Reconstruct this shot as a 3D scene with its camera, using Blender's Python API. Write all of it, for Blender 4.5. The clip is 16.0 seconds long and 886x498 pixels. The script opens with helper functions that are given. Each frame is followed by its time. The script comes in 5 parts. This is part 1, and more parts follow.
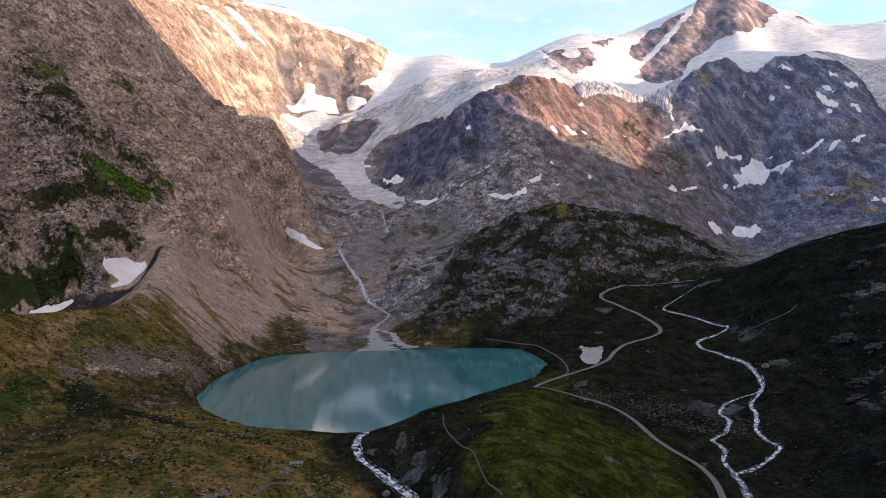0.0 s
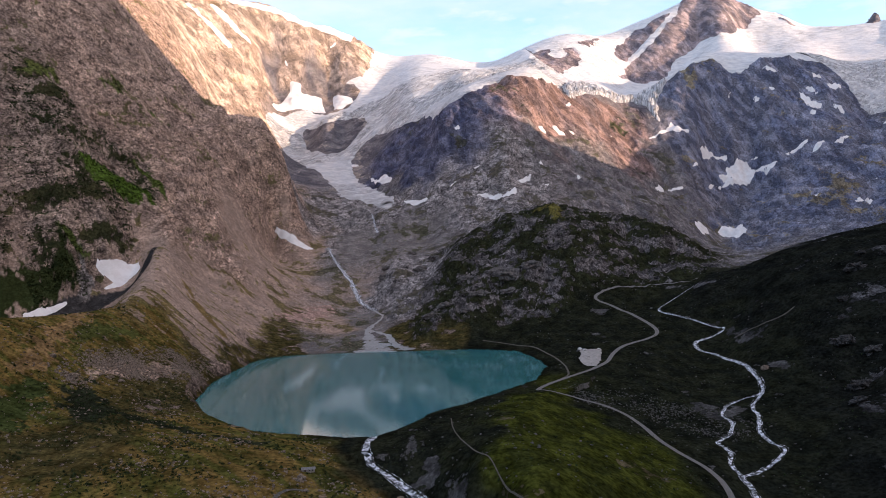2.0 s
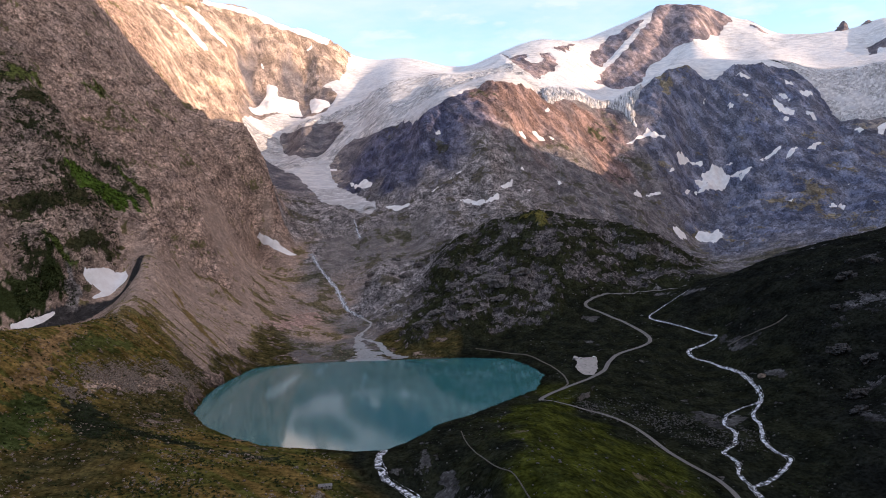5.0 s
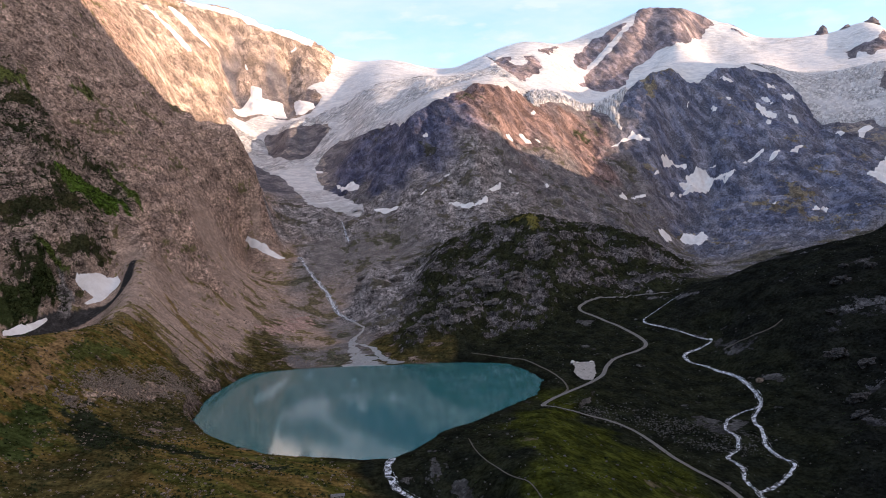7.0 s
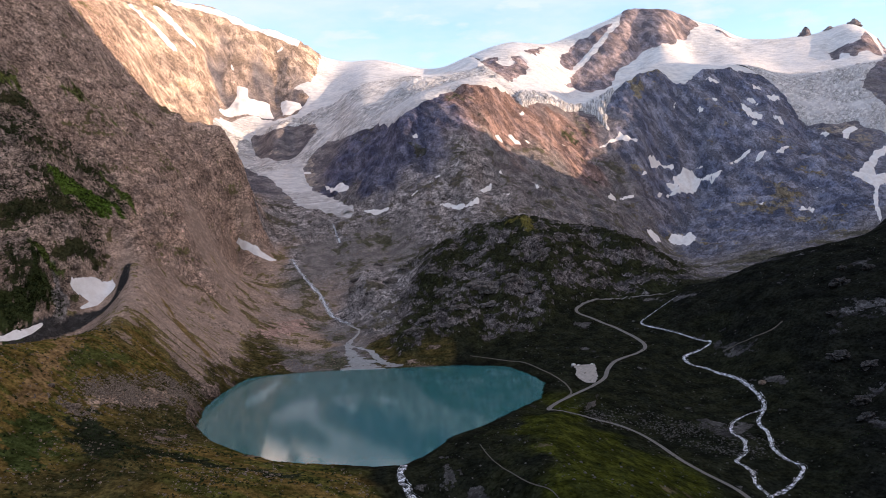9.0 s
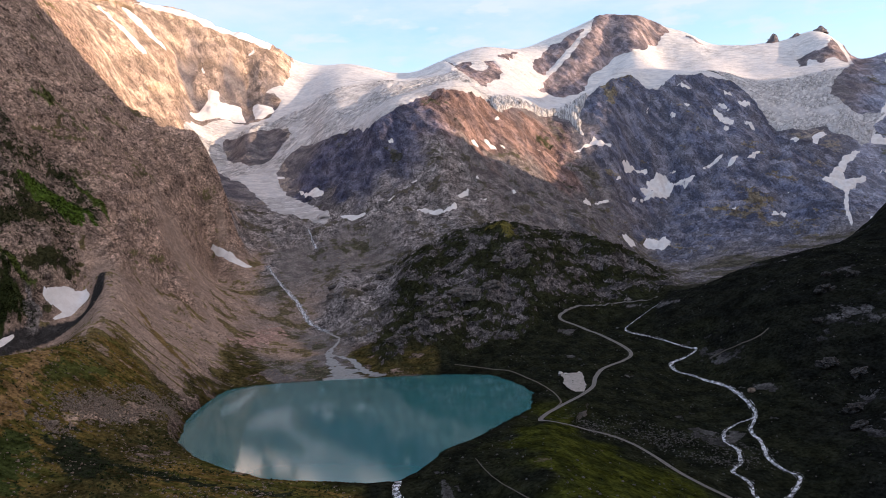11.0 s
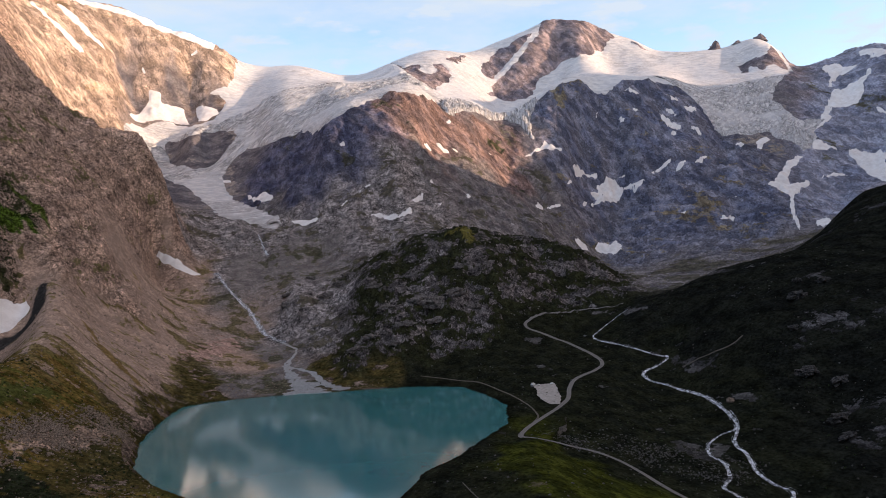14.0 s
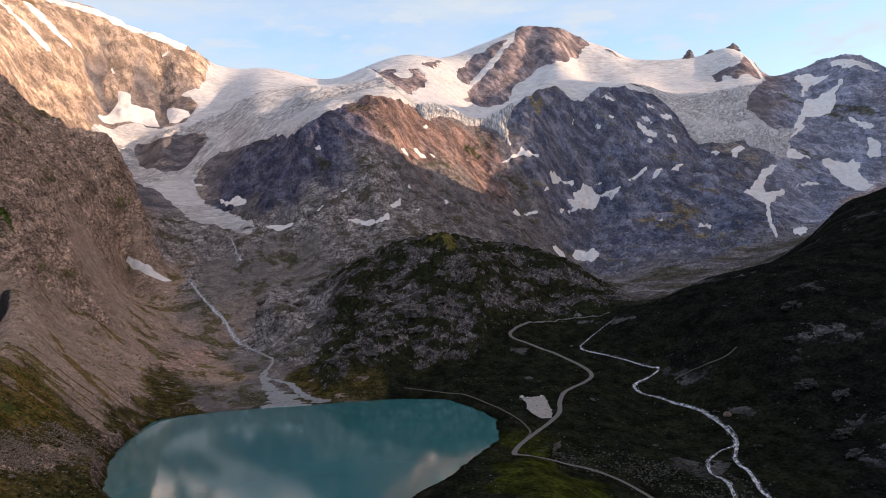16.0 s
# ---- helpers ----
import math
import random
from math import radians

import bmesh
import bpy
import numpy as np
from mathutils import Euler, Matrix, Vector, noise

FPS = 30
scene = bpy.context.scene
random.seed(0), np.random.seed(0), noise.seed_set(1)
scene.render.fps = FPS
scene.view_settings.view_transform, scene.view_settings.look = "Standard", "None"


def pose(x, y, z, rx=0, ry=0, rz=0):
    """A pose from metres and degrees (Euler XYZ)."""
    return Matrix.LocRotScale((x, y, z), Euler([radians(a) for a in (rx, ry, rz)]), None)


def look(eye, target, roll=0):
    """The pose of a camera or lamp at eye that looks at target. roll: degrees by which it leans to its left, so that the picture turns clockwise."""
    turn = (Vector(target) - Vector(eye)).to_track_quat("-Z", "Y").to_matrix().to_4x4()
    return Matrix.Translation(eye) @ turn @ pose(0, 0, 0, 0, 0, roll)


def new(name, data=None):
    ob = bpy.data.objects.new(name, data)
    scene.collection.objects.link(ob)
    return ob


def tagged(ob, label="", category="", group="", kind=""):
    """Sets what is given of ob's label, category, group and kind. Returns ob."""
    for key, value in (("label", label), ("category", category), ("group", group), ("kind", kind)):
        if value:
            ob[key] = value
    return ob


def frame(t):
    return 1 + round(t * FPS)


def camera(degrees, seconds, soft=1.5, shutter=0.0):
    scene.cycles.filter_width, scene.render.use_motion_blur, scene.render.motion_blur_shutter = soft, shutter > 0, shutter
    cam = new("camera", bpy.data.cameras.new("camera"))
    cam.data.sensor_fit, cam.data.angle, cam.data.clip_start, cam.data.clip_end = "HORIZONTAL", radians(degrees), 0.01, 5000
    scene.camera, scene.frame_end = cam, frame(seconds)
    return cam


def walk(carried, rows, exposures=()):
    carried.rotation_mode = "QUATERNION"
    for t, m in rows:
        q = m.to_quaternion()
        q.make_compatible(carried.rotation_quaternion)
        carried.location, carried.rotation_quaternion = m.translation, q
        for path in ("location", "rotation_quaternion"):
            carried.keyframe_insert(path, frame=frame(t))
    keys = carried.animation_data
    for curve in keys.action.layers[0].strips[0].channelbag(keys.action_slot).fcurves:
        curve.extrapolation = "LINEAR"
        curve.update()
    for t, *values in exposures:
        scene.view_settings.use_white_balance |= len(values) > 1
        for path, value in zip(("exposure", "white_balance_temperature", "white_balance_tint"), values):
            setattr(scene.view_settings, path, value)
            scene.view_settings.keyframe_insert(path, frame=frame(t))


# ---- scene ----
cam = camera(57.77, 16.0, soft=0.95)
PATH = [  # seconds, x, y, z, yaw, pitch, roll
    (0, -0.00, -0.00, 152.09, 0.000, -0.640, 2.491),
    (0.5, -5.16, 0.30, 153.26, -0.332, -0.699, 2.490),
    (1, -10.23, 0.64, 154.45, -0.637, -0.750, 2.481),
    (1.5, -15.40, 1.05, 155.66, -0.954, -0.783, 2.457),
    (2, -20.67, 1.54, 157.09, -1.281, -0.791, 2.464),
    (2.5, -25.83, 2.01, 158.64, -1.604, -0.769, 2.446),
    (3, -30.97, 2.51, 160.18, -1.933, -0.747, 2.454),
    (3.5, -36.13, 3.04, 161.70, -2.280, -0.734, 2.489),
    (4, -41.34, 3.61, 163.23, -2.644, -0.722, 2.478),
    (6.5, -67.65, 6.87, 170.58, -4.410, -0.669, 2.503),
    (7, -72.99, 7.53, 172.06, -4.750, -0.675, 2.514),
    (7.5, -78.53, 8.21, 173.52, -5.073, -0.669, 2.527),
    (8, -84.14, 9.10, 174.95, -5.386, -0.668, 2.560),
    (8.5, -89.67, 10.52, 176.20, -5.695, -0.665, 2.573),
    (9, -94.71, 13.05, 177.33, -5.970, -0.753, 2.635),
    (11.5, -115.10, 36.00, 183.89, -8.899, -0.521, 2.802),
    (12, -118.58, 42.05, 185.24, -9.680, -0.519, 2.815),
    (12.5, -122.15, 49.10, 186.43, -10.112, -0.550, 2.845),
    (13, -126.26, 56.75, 187.41, -10.708, -0.579, 2.944),
    (13.5, -130.74, 65.05, 188.32, -11.367, -0.595, 3.016),
    (14, -134.96, 74.01, 189.08, -12.136, -0.531, 3.008),
    (14.5, -138.55, 83.49, 189.79, -12.870, -0.443, 2.906),
    (15, -141.29, 93.27, 190.46, -13.385, -0.364, 2.787),
    (15.5, -143.33, 103.23, 191.04, -13.864, -0.300, 2.703),
    (16, -145.02, 113.20, 191.56, -14.205, -0.215, 2.659),
]
EXPOSURES = [(0.0, 1.46, 5950.0, 11.5), (9.0, 1.4, 6050.0, 11.2), (16.0, 1.12, 6300.0, 11.2)]
walk(cam, [(t, pose(x, y, z, 90 + pitch, roll, yaw)) for t, x, y, z, yaw, pitch, roll in PATH], EXPOSURES)
# ---- sky and sun ----
SUN_AZ, SUN_EL = 108.0, 13.0  # degrees clockwise from +y, degrees above the horizon
world = bpy.data.worlds.new("alpine_sky")
scene.world = world
world.use_nodes = True
wt = world.node_tree
wt.nodes.clear()
w_out = wt.nodes.new("ShaderNodeOutputWorld")
w_bg = wt.nodes.new("ShaderNodeBackground")
w_sky = wt.nodes.new("ShaderNodeTexSky")
w_sky.sky_type, w_sky.sun_disc = "NISHITA", False
w_sky.sun_elevation, w_sky.sun_rotation = radians(SUN_EL), radians(SUN_AZ)
w_sky.altitude, w_sky.air_density, w_sky.dust_density, w_sky.ozone_density = 1900.0, 1.0, 1.0, 1.0
w_bg.inputs["Strength"].default_value = 0.15
# thin sunset clouds, denser overhead
w_dir = wt.nodes.new("ShaderNodeTexCoord").outputs["Generated"]
w_xyz = wt.nodes.new("ShaderNodeSeparateXYZ")
wt.links.new(w_dir, w_xyz.inputs[0])
w_map = wt.nodes.new("ShaderNodeMapping")
w_map.inputs["Scale"].default_value = (1.0, 1.0, 3.2)
wt.links.new(w_dir, w_map.inputs[0])
w_noise = wt.nodes.new("ShaderNodeTexNoise")
w_noise.inputs["Scale"].default_value, w_noise.inputs["Detail"].default_value, w_noise.inputs["Roughness"].default_value = 4.2, 9.0, 0.6
wt.links.new(w_map.outputs[0], w_noise.inputs["Vector"])
w_more = wt.nodes.new("ShaderNodeMapRange")
for w_k, w_v in enumerate((0.1, 0.42, -0.05, 0.2)):
    w_more.inputs[w_k + 1].default_value = w_v
wt.links.new(w_xyz.outputs[2], w_more.inputs[0])
w_sum = wt.nodes.new("ShaderNodeMath")
wt.links.new(w_noise.outputs["Fac"], w_sum.inputs[0])
wt.links.new(w_more.outputs[0], w_sum.inputs[1])
w_mask = wt.nodes.new("ShaderNodeMapRange")
for w_k, w_v in enumerate((0.43, 0.72, 0.2, 1.0)):
    w_mask.inputs[w_k + 1].default_value = w_v
wt.links.new(w_sum.outputs[0], w_mask.inputs[0])
w_fine = wt.nodes.new("ShaderNodeTexNoise")
w_fine.inputs["Scale"].default_value, w_fine.inputs["Detail"].default_value, w_fine.inputs["Roughness"].default_value = 13.0, 7.0, 0.55
wt.links.new(w_map.outputs[0], w_fine.inputs["Vector"])
w_puff = wt.nodes.new("ShaderNodeMapRange")
for w_k, w_v in enumerate((0.47, 0.68, 0.0, 0.9)):
    w_puff.inputs[w_k + 1].default_value = w_v
wt.links.new(w_fine.outputs["Fac"], w_puff.inputs[0])
w_all = wt.nodes.new("ShaderNodeMath")
w_all.operation = "MAXIMUM"
wt.links.new(w_mask.outputs[0], w_all.inputs[0])
wt.links.new(w_puff.outputs[0], w_all.inputs[1])
w_mix = wt.nodes.new("ShaderNodeMix")
w_mix.data_type = "RGBA"
# the clouds glow warm round the low sun and are cool opposite
w_dot = wt.nodes.new("ShaderNodeVectorMath")
w_dot.operation = "DOT_PRODUCT"
wt.links.new(w_dir, w_dot.inputs[0])
w_dot.inputs[1].default_value = (math.sin(radians(SUN_AZ)), math.cos(radians(SUN_AZ)), 0.0)
w_glow = wt.nodes.new("ShaderNodeMapRange")
for w_k, w_v in enumerate((-0.35, 0.85, 0.0, 1.0)):
    w_glow.inputs[w_k + 1].default_value = w_v
wt.links.new(w_dot.outputs["Value"], w_glow.inputs[0])
w_tone = wt.nodes.new("ShaderNodeMix")
w_tone.data_type = "RGBA"
w_tone.inputs[6].default_value, w_tone.inputs[7].default_value = (1.5, 1.87, 2.45, 1), (3.7, 2.65, 2.05, 1)
w_lift = wt.nodes.new("ShaderNodeMapRange")
for w_k, w_v in enumerate((0.2, 0.42, 0.12, 1.0)):
    w_lift.inputs[w_k + 1].default_value = w_v
wt.links.new(w_xyz.outputs[2], w_lift.inputs[0])
w_warm = wt.nodes.new("ShaderNodeMath")
w_warm.operation = "MULTIPLY"
wt.links.new(w_glow.outputs[0], w_warm.inputs[0])
wt.links.new(w_lift.outputs[0], w_warm.inputs[1])
wt.links.new(w_warm.outputs[0], w_tone.inputs[0])
w_low = wt.nodes.new("ShaderNodeMix")  # pale fair-weather cloud low over the ridges
w_low.data_type = "RGBA"
w_low.inputs[6].default_value = (2.25, 2.45, 2.65, 1)
w_rise = wt.nodes.new("ShaderNodeMapRange")
for w_k, w_v in enumerate((0.28, 0.45, 0.0, 1.0)):
    w_rise.inputs[w_k + 1].default_value = w_v
wt.links.new(w_xyz.outputs[2], w_rise.inputs[0])
wt.links.new(w_rise.outputs[0], w_low.inputs[0])
wt.links.new(w_tone.outputs[2], w_low.inputs[7])
wt.links.new(w_low.outputs[2], w_mix.inputs[7])
wt.links.new(w_all.outputs[0], w_mix.inputs[0])
wt.links.new(w_sky.outputs[0], w_mix.inputs[6])
wt.links.new(w_mix.outputs[2], w_bg.inputs["Color"])
wt.links.new(w_bg.outputs[0], w_out.inputs["Surface"])
sun_data = bpy.data.lights.new("sun", "SUN")
sun_data.energy, sun_data.angle, sun_data.color = 2.9, radians(0.5), (1.0, 0.67, 0.43)
sun = new("sun", sun_data)
sa, se = radians(SUN_AZ), radians(SUN_EL)
sun.matrix_world = look((0, 0, 0), (-math.sin(sa) * math.cos(se), -math.cos(sa) * math.cos(se), -math.sin(se)))
# ---- materials ----
def node_material(name):
    m = bpy.data.materials.new(name)
    m.use_nodes = True
    return m, m.node_tree, m.node_tree.nodes["Principled BSDF"]


def add(nt, kind, **values):
    """A node with its inputs set by name; a value that is a socket is linked."""
    n = nt.nodes.new(kind)
    for key, value in values.items():
        slot = n.inputs[int(key[1:])] if key[0] == "_" and key[1:].isdigit() else n.inputs[key.replace("_", " ")]
        if isinstance(value, bpy.types.NodeSocket):
            nt.links.new(value, slot)
        else:
            slot.default_value = value
    return n


def sums(nt, how, a, b):
    n = nt.nodes.new("ShaderNodeMath")
    n.operation = how
    for slot, value in ((n.inputs[0], a), (n.inputs[1], b)):
        if isinstance(value, bpy.types.NodeSocket):
            nt.links.new(value, slot)
        else:
            slot.default_value = value
    return n.outputs[0]


def blend(nt, how, factor, a, b):
    n = nt.nodes.new("ShaderNodeMix")
    n.data_type, n.blend_type, n.clamp_factor = "RGBA", how, True
    for slot, value in ((n.inputs[0], factor), (n.inputs[6], a), (n.inputs[7], b)):
        if isinstance(value, bpy.types.NodeSocket):
            nt.links.new(value, slot)
        else:
            slot.default_value = value if slot.type == "VALUE" else (*value, 1)
    return n.outputs[2]


def span(nt, value, a, b, lo, hi):
    n = nt.nodes.new("ShaderNodeMapRange")
    nt.links.new(value, n.inputs[0])
    for k, v in enumerate((a, b, lo, hi)):
        n.inputs[k + 1].default_value = v
    return n.outputs[0]


def mottle(nt, scale, detail, rough=0.6, stretch=None):
    pos = nt.nodes.new("ShaderNodeNewGeometry").outputs["Position"]
    if stretch:
        pos = add(nt, "ShaderNodeMapping", Vector=pos, Scale=stretch).outputs[0]
    return add(nt, "ShaderNodeTexNoise", Vector=pos, Scale=scale, Detail=detail, Roughness=rough).outputs["Fac"]


def relief_of(nt, bsdf, height, distance, strength):
    b = add(nt, "ShaderNodeBump", Height=height, Distance=distance, Strength=strength)
    nt.links.new(b.outputs[0], bsdf.inputs["Normal"])


def ground_material(name, k, along, contrast, bump):
    """Bare stone with cracks and blocks, overgrown where the cover says so; the shade in cracks and hollows is put into
    the colour; k: coarseness of the stone, along: stretch of its grain to suit the camera's view.
    """
    m, nt, b = node_material(name)

    def given(key, out):
        n = nt.nodes.new("ShaderNodeAttribute")
        n.attribute_name = key
        return n.outputs[out]

    pos = nt.nodes.new("ShaderNodeNewGeometry").outputs["Position"]
    broad, mid, fine = mottle(nt, 0.03 / k, 6, 0.6, along), mottle(nt, 0.075 / k, 5, 0.55, along), mottle(nt, 0.32 / k, 4, 0.58, along)
    bent = nt.nodes.new("ShaderNodeVectorMath")
    bent.operation = "MULTIPLY_ADD"
    nt.links.new(add(nt, "ShaderNodeTexNoise", Vector=pos, Scale=0.16 / k, Detail=5.0, Roughness=0.65).outputs["Color"], bent.inputs[0])
    bent.inputs[1].default_value = (10 * k, 10 * k, 10 * k)
    nt.links.new(add(nt, "ShaderNodeMapping", Vector=pos, Rotation=(0.3, 0.5, 0.4), Scale=(1.0, 0.6, 1.3)).outputs[0], bent.inputs[2])
    cells = add(nt, "ShaderNodeTexVoronoi", Vector=bent.outputs[0], Scale=0.2 / k)
    block = add(nt, "ShaderNodeSeparateXYZ", Vector=cells.outputs["Color"]).outputs[0]
    crumbs = add(nt, "ShaderNodeTexVoronoi", Vector=bent.outputs[0], Scale=0.62 / k)
    crumb = add(nt, "ShaderNodeSeparateXYZ", Vector=crumbs.outputs["Color"]).outputs[0]

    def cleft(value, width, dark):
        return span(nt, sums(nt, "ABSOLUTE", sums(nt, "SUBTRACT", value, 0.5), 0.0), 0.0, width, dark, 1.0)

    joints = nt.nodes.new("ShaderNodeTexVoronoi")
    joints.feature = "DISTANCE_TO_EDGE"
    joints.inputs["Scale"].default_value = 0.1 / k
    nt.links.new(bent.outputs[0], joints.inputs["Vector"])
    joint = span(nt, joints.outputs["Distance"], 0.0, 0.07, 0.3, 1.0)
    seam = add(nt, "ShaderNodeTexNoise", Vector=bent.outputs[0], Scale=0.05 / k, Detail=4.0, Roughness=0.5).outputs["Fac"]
    # shade of cracks and hollows, multiplied into the stone colour below
    crack_shade = sums(nt, "MULTIPLY", joint, sums(nt, "MULTIPLY", cleft(seam, 0.03, 0.2), cleft(mid, 0.03, 0.45)))
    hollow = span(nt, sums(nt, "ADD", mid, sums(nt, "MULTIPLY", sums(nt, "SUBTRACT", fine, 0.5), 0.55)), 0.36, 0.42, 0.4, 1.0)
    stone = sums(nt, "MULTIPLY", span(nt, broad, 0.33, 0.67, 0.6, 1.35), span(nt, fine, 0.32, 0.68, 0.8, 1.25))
    stone = sums(nt, "MULTIPLY", sums(nt, "MULTIPLY", stone, sums(nt, "MULTIPLY", crack_shade, hollow)), span(nt, block, 0.0, 1.0, 0.75, 1.5))
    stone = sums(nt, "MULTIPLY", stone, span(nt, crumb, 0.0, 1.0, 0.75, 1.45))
    stone = sums(nt, "ADD", 1.0, sums(nt, "MULTIPLY", sums(nt, "MULTIPLY", given("hard", "Fac"), contrast), sums(nt, "SUBTRACT", stone, 1.0)))
    stone = sums(nt, "MULTIPLY", stone, span(nt, mottle(nt, 1.1 / k, 4, 0.7, along), 0.3, 0.7, 0.82, 1.18))
    leaf = sums(nt, "MULTIPLY", span(nt, mid, 0.33, 0.67, 0.55, 1.45), span(nt, fine, 0.32, 0.68, 0.45, 1.55))
    wobble = sums(nt, "ADD", sums(nt, "MULTIPLY", sums(nt, "SUBTRACT", mid, 0.5), 1.9), sums(nt, "MULTIPLY", sums(nt, "SUBTRACT", fine, 0.5), 1.0))
    grown = span(nt, sums(nt, "ADD", given("growth", "Fac"), wobble), -0.06, 0.06, 0.0, 1.0)

    def scaled(colour, factor):
        n = nt.nodes.new("ShaderNodeVectorMath")
        n.operation = "SCALE"
        nt.links.new(colour, n.inputs[0])
        nt.links.new(factor, n.inputs[3])
        return n.outputs[0]

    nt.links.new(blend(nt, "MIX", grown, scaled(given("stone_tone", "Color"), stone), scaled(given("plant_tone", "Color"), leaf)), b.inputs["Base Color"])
    b.inputs["Roughness"].default_value = 0.95
    b.inputs["Specular IOR Level"].default_value = 0.0
    height = sums(nt, "ADD", sums(nt, "MULTIPLY", mid, 1.0), sums(nt, "ADD", sums(nt, "MULTIPLY", fine, 0.3), sums(nt, "ADD", sums(nt, "MULTIPLY", block, 0.14), sums(nt, "MULTIPLY", crumb, 0.07))))
    relief_of(nt, b, height, bump, span(nt, given("hard", "Fac"), 0.3, 0.7, 0.3, 1.0))
    return m


def mountain_material(name):
    """Far cliffs: ribs and clefts that run down the faces, slanting strata and grit; the clefts' shade is put into the
    colour.
    """
    m, nt, b = node_material(name)

    def given(key, out):
        n = nt.nodes.new("ShaderNodeAttribute")
        n.attribute_name = key
        return n.outputs[out]

    def seams(turn, stretch, scale, detail, rough):
        pos = nt.nodes.new("ShaderNodeNewGeometry").outputs["Position"]
        turned = add(nt, "ShaderNodeMapping", Vector=pos, Rotation=turn).outputs[0]
        return add(nt, "ShaderNodeTexNoise", Vector=add(nt, "ShaderNodeMapping", Vector=turned, Scale=stretch).outputs[0], Scale=scale, Detail=detail, Roughness=rough).outputs["Fac"]

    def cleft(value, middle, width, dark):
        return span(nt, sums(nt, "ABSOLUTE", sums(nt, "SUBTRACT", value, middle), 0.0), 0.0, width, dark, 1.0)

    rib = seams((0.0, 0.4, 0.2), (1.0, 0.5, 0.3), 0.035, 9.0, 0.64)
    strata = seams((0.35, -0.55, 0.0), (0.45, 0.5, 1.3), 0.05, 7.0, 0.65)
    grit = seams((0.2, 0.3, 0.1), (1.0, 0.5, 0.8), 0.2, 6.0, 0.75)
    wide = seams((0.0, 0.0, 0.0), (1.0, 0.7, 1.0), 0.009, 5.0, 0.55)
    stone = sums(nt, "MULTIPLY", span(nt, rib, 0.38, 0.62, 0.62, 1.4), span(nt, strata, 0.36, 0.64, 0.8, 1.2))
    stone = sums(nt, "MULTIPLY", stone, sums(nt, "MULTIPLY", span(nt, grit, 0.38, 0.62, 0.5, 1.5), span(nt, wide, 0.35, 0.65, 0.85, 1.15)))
    # clefts shaded by darkening the stone colour along them
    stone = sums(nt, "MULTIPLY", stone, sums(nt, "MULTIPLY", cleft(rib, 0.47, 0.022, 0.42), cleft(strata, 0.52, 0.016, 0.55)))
    stone = sums(nt, "ADD", 1.0, sums(nt, "MULTIPLY", span(nt, given("hard", "Fac"), 0.0, 0.6, 0.3, 1.0), sums(nt, "SUBTRACT", stone, 1.0)))
    wobble = sums(nt, "ADD", sums(nt, "MULTIPLY", sums(nt, "SUBTRACT", strata, 0.5), 1.6), sums(nt, "MULTIPLY", sums(nt, "SUBTRACT", grit, 0.5), 1.4))
    grown = span(nt, sums(nt, "ADD", given("growth", "Fac"), wobble), -0.08, 0.08, 0.0, 1.0)
    tone = blend(nt, "MIX", grown, given("stone_tone", "Color"), given("plant_tone", "Color"))
    scaled = nt.nodes.new("ShaderNodeVectorMath")
    scaled.operation = "SCALE"
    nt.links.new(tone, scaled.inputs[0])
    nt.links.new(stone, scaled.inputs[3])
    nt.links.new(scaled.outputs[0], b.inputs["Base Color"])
    b.inputs["Roughness"].default_value = 0.95
    b.inputs["Specular IOR Level"].default_value = 0.0
    height = sums(nt, "ADD", rib, sums(nt, "ADD", sums(nt, "MULTIPLY", strata, 0.5), sums(nt, "MULTIPLY", grit, 0.22)))
    relief_of(nt, b, height, 6.5, 0.8)
    return m


def snow_material(name, clean, dirty, scale):
    m, nt, b = node_material(name)
    a, f = mottle(nt, scale, 8, 0.65), mottle(nt, scale * 9, 6, 0.7)
    mix = sums(nt, "ADD", sums(nt, "MULTIPLY", a, 0.7), sums(nt, "MULTIPLY", f, 0.3))
    nt.links.new(blend(nt, "MIX", span(nt, mix, 0.42, 0.68, 0.0, 1.0), clean, dirty), b.inputs["Base Color"])
    b.inputs["Roughness"].default_value = 0.6
    relief_of(nt, b, mix, 3.0, 0.5)
    return m


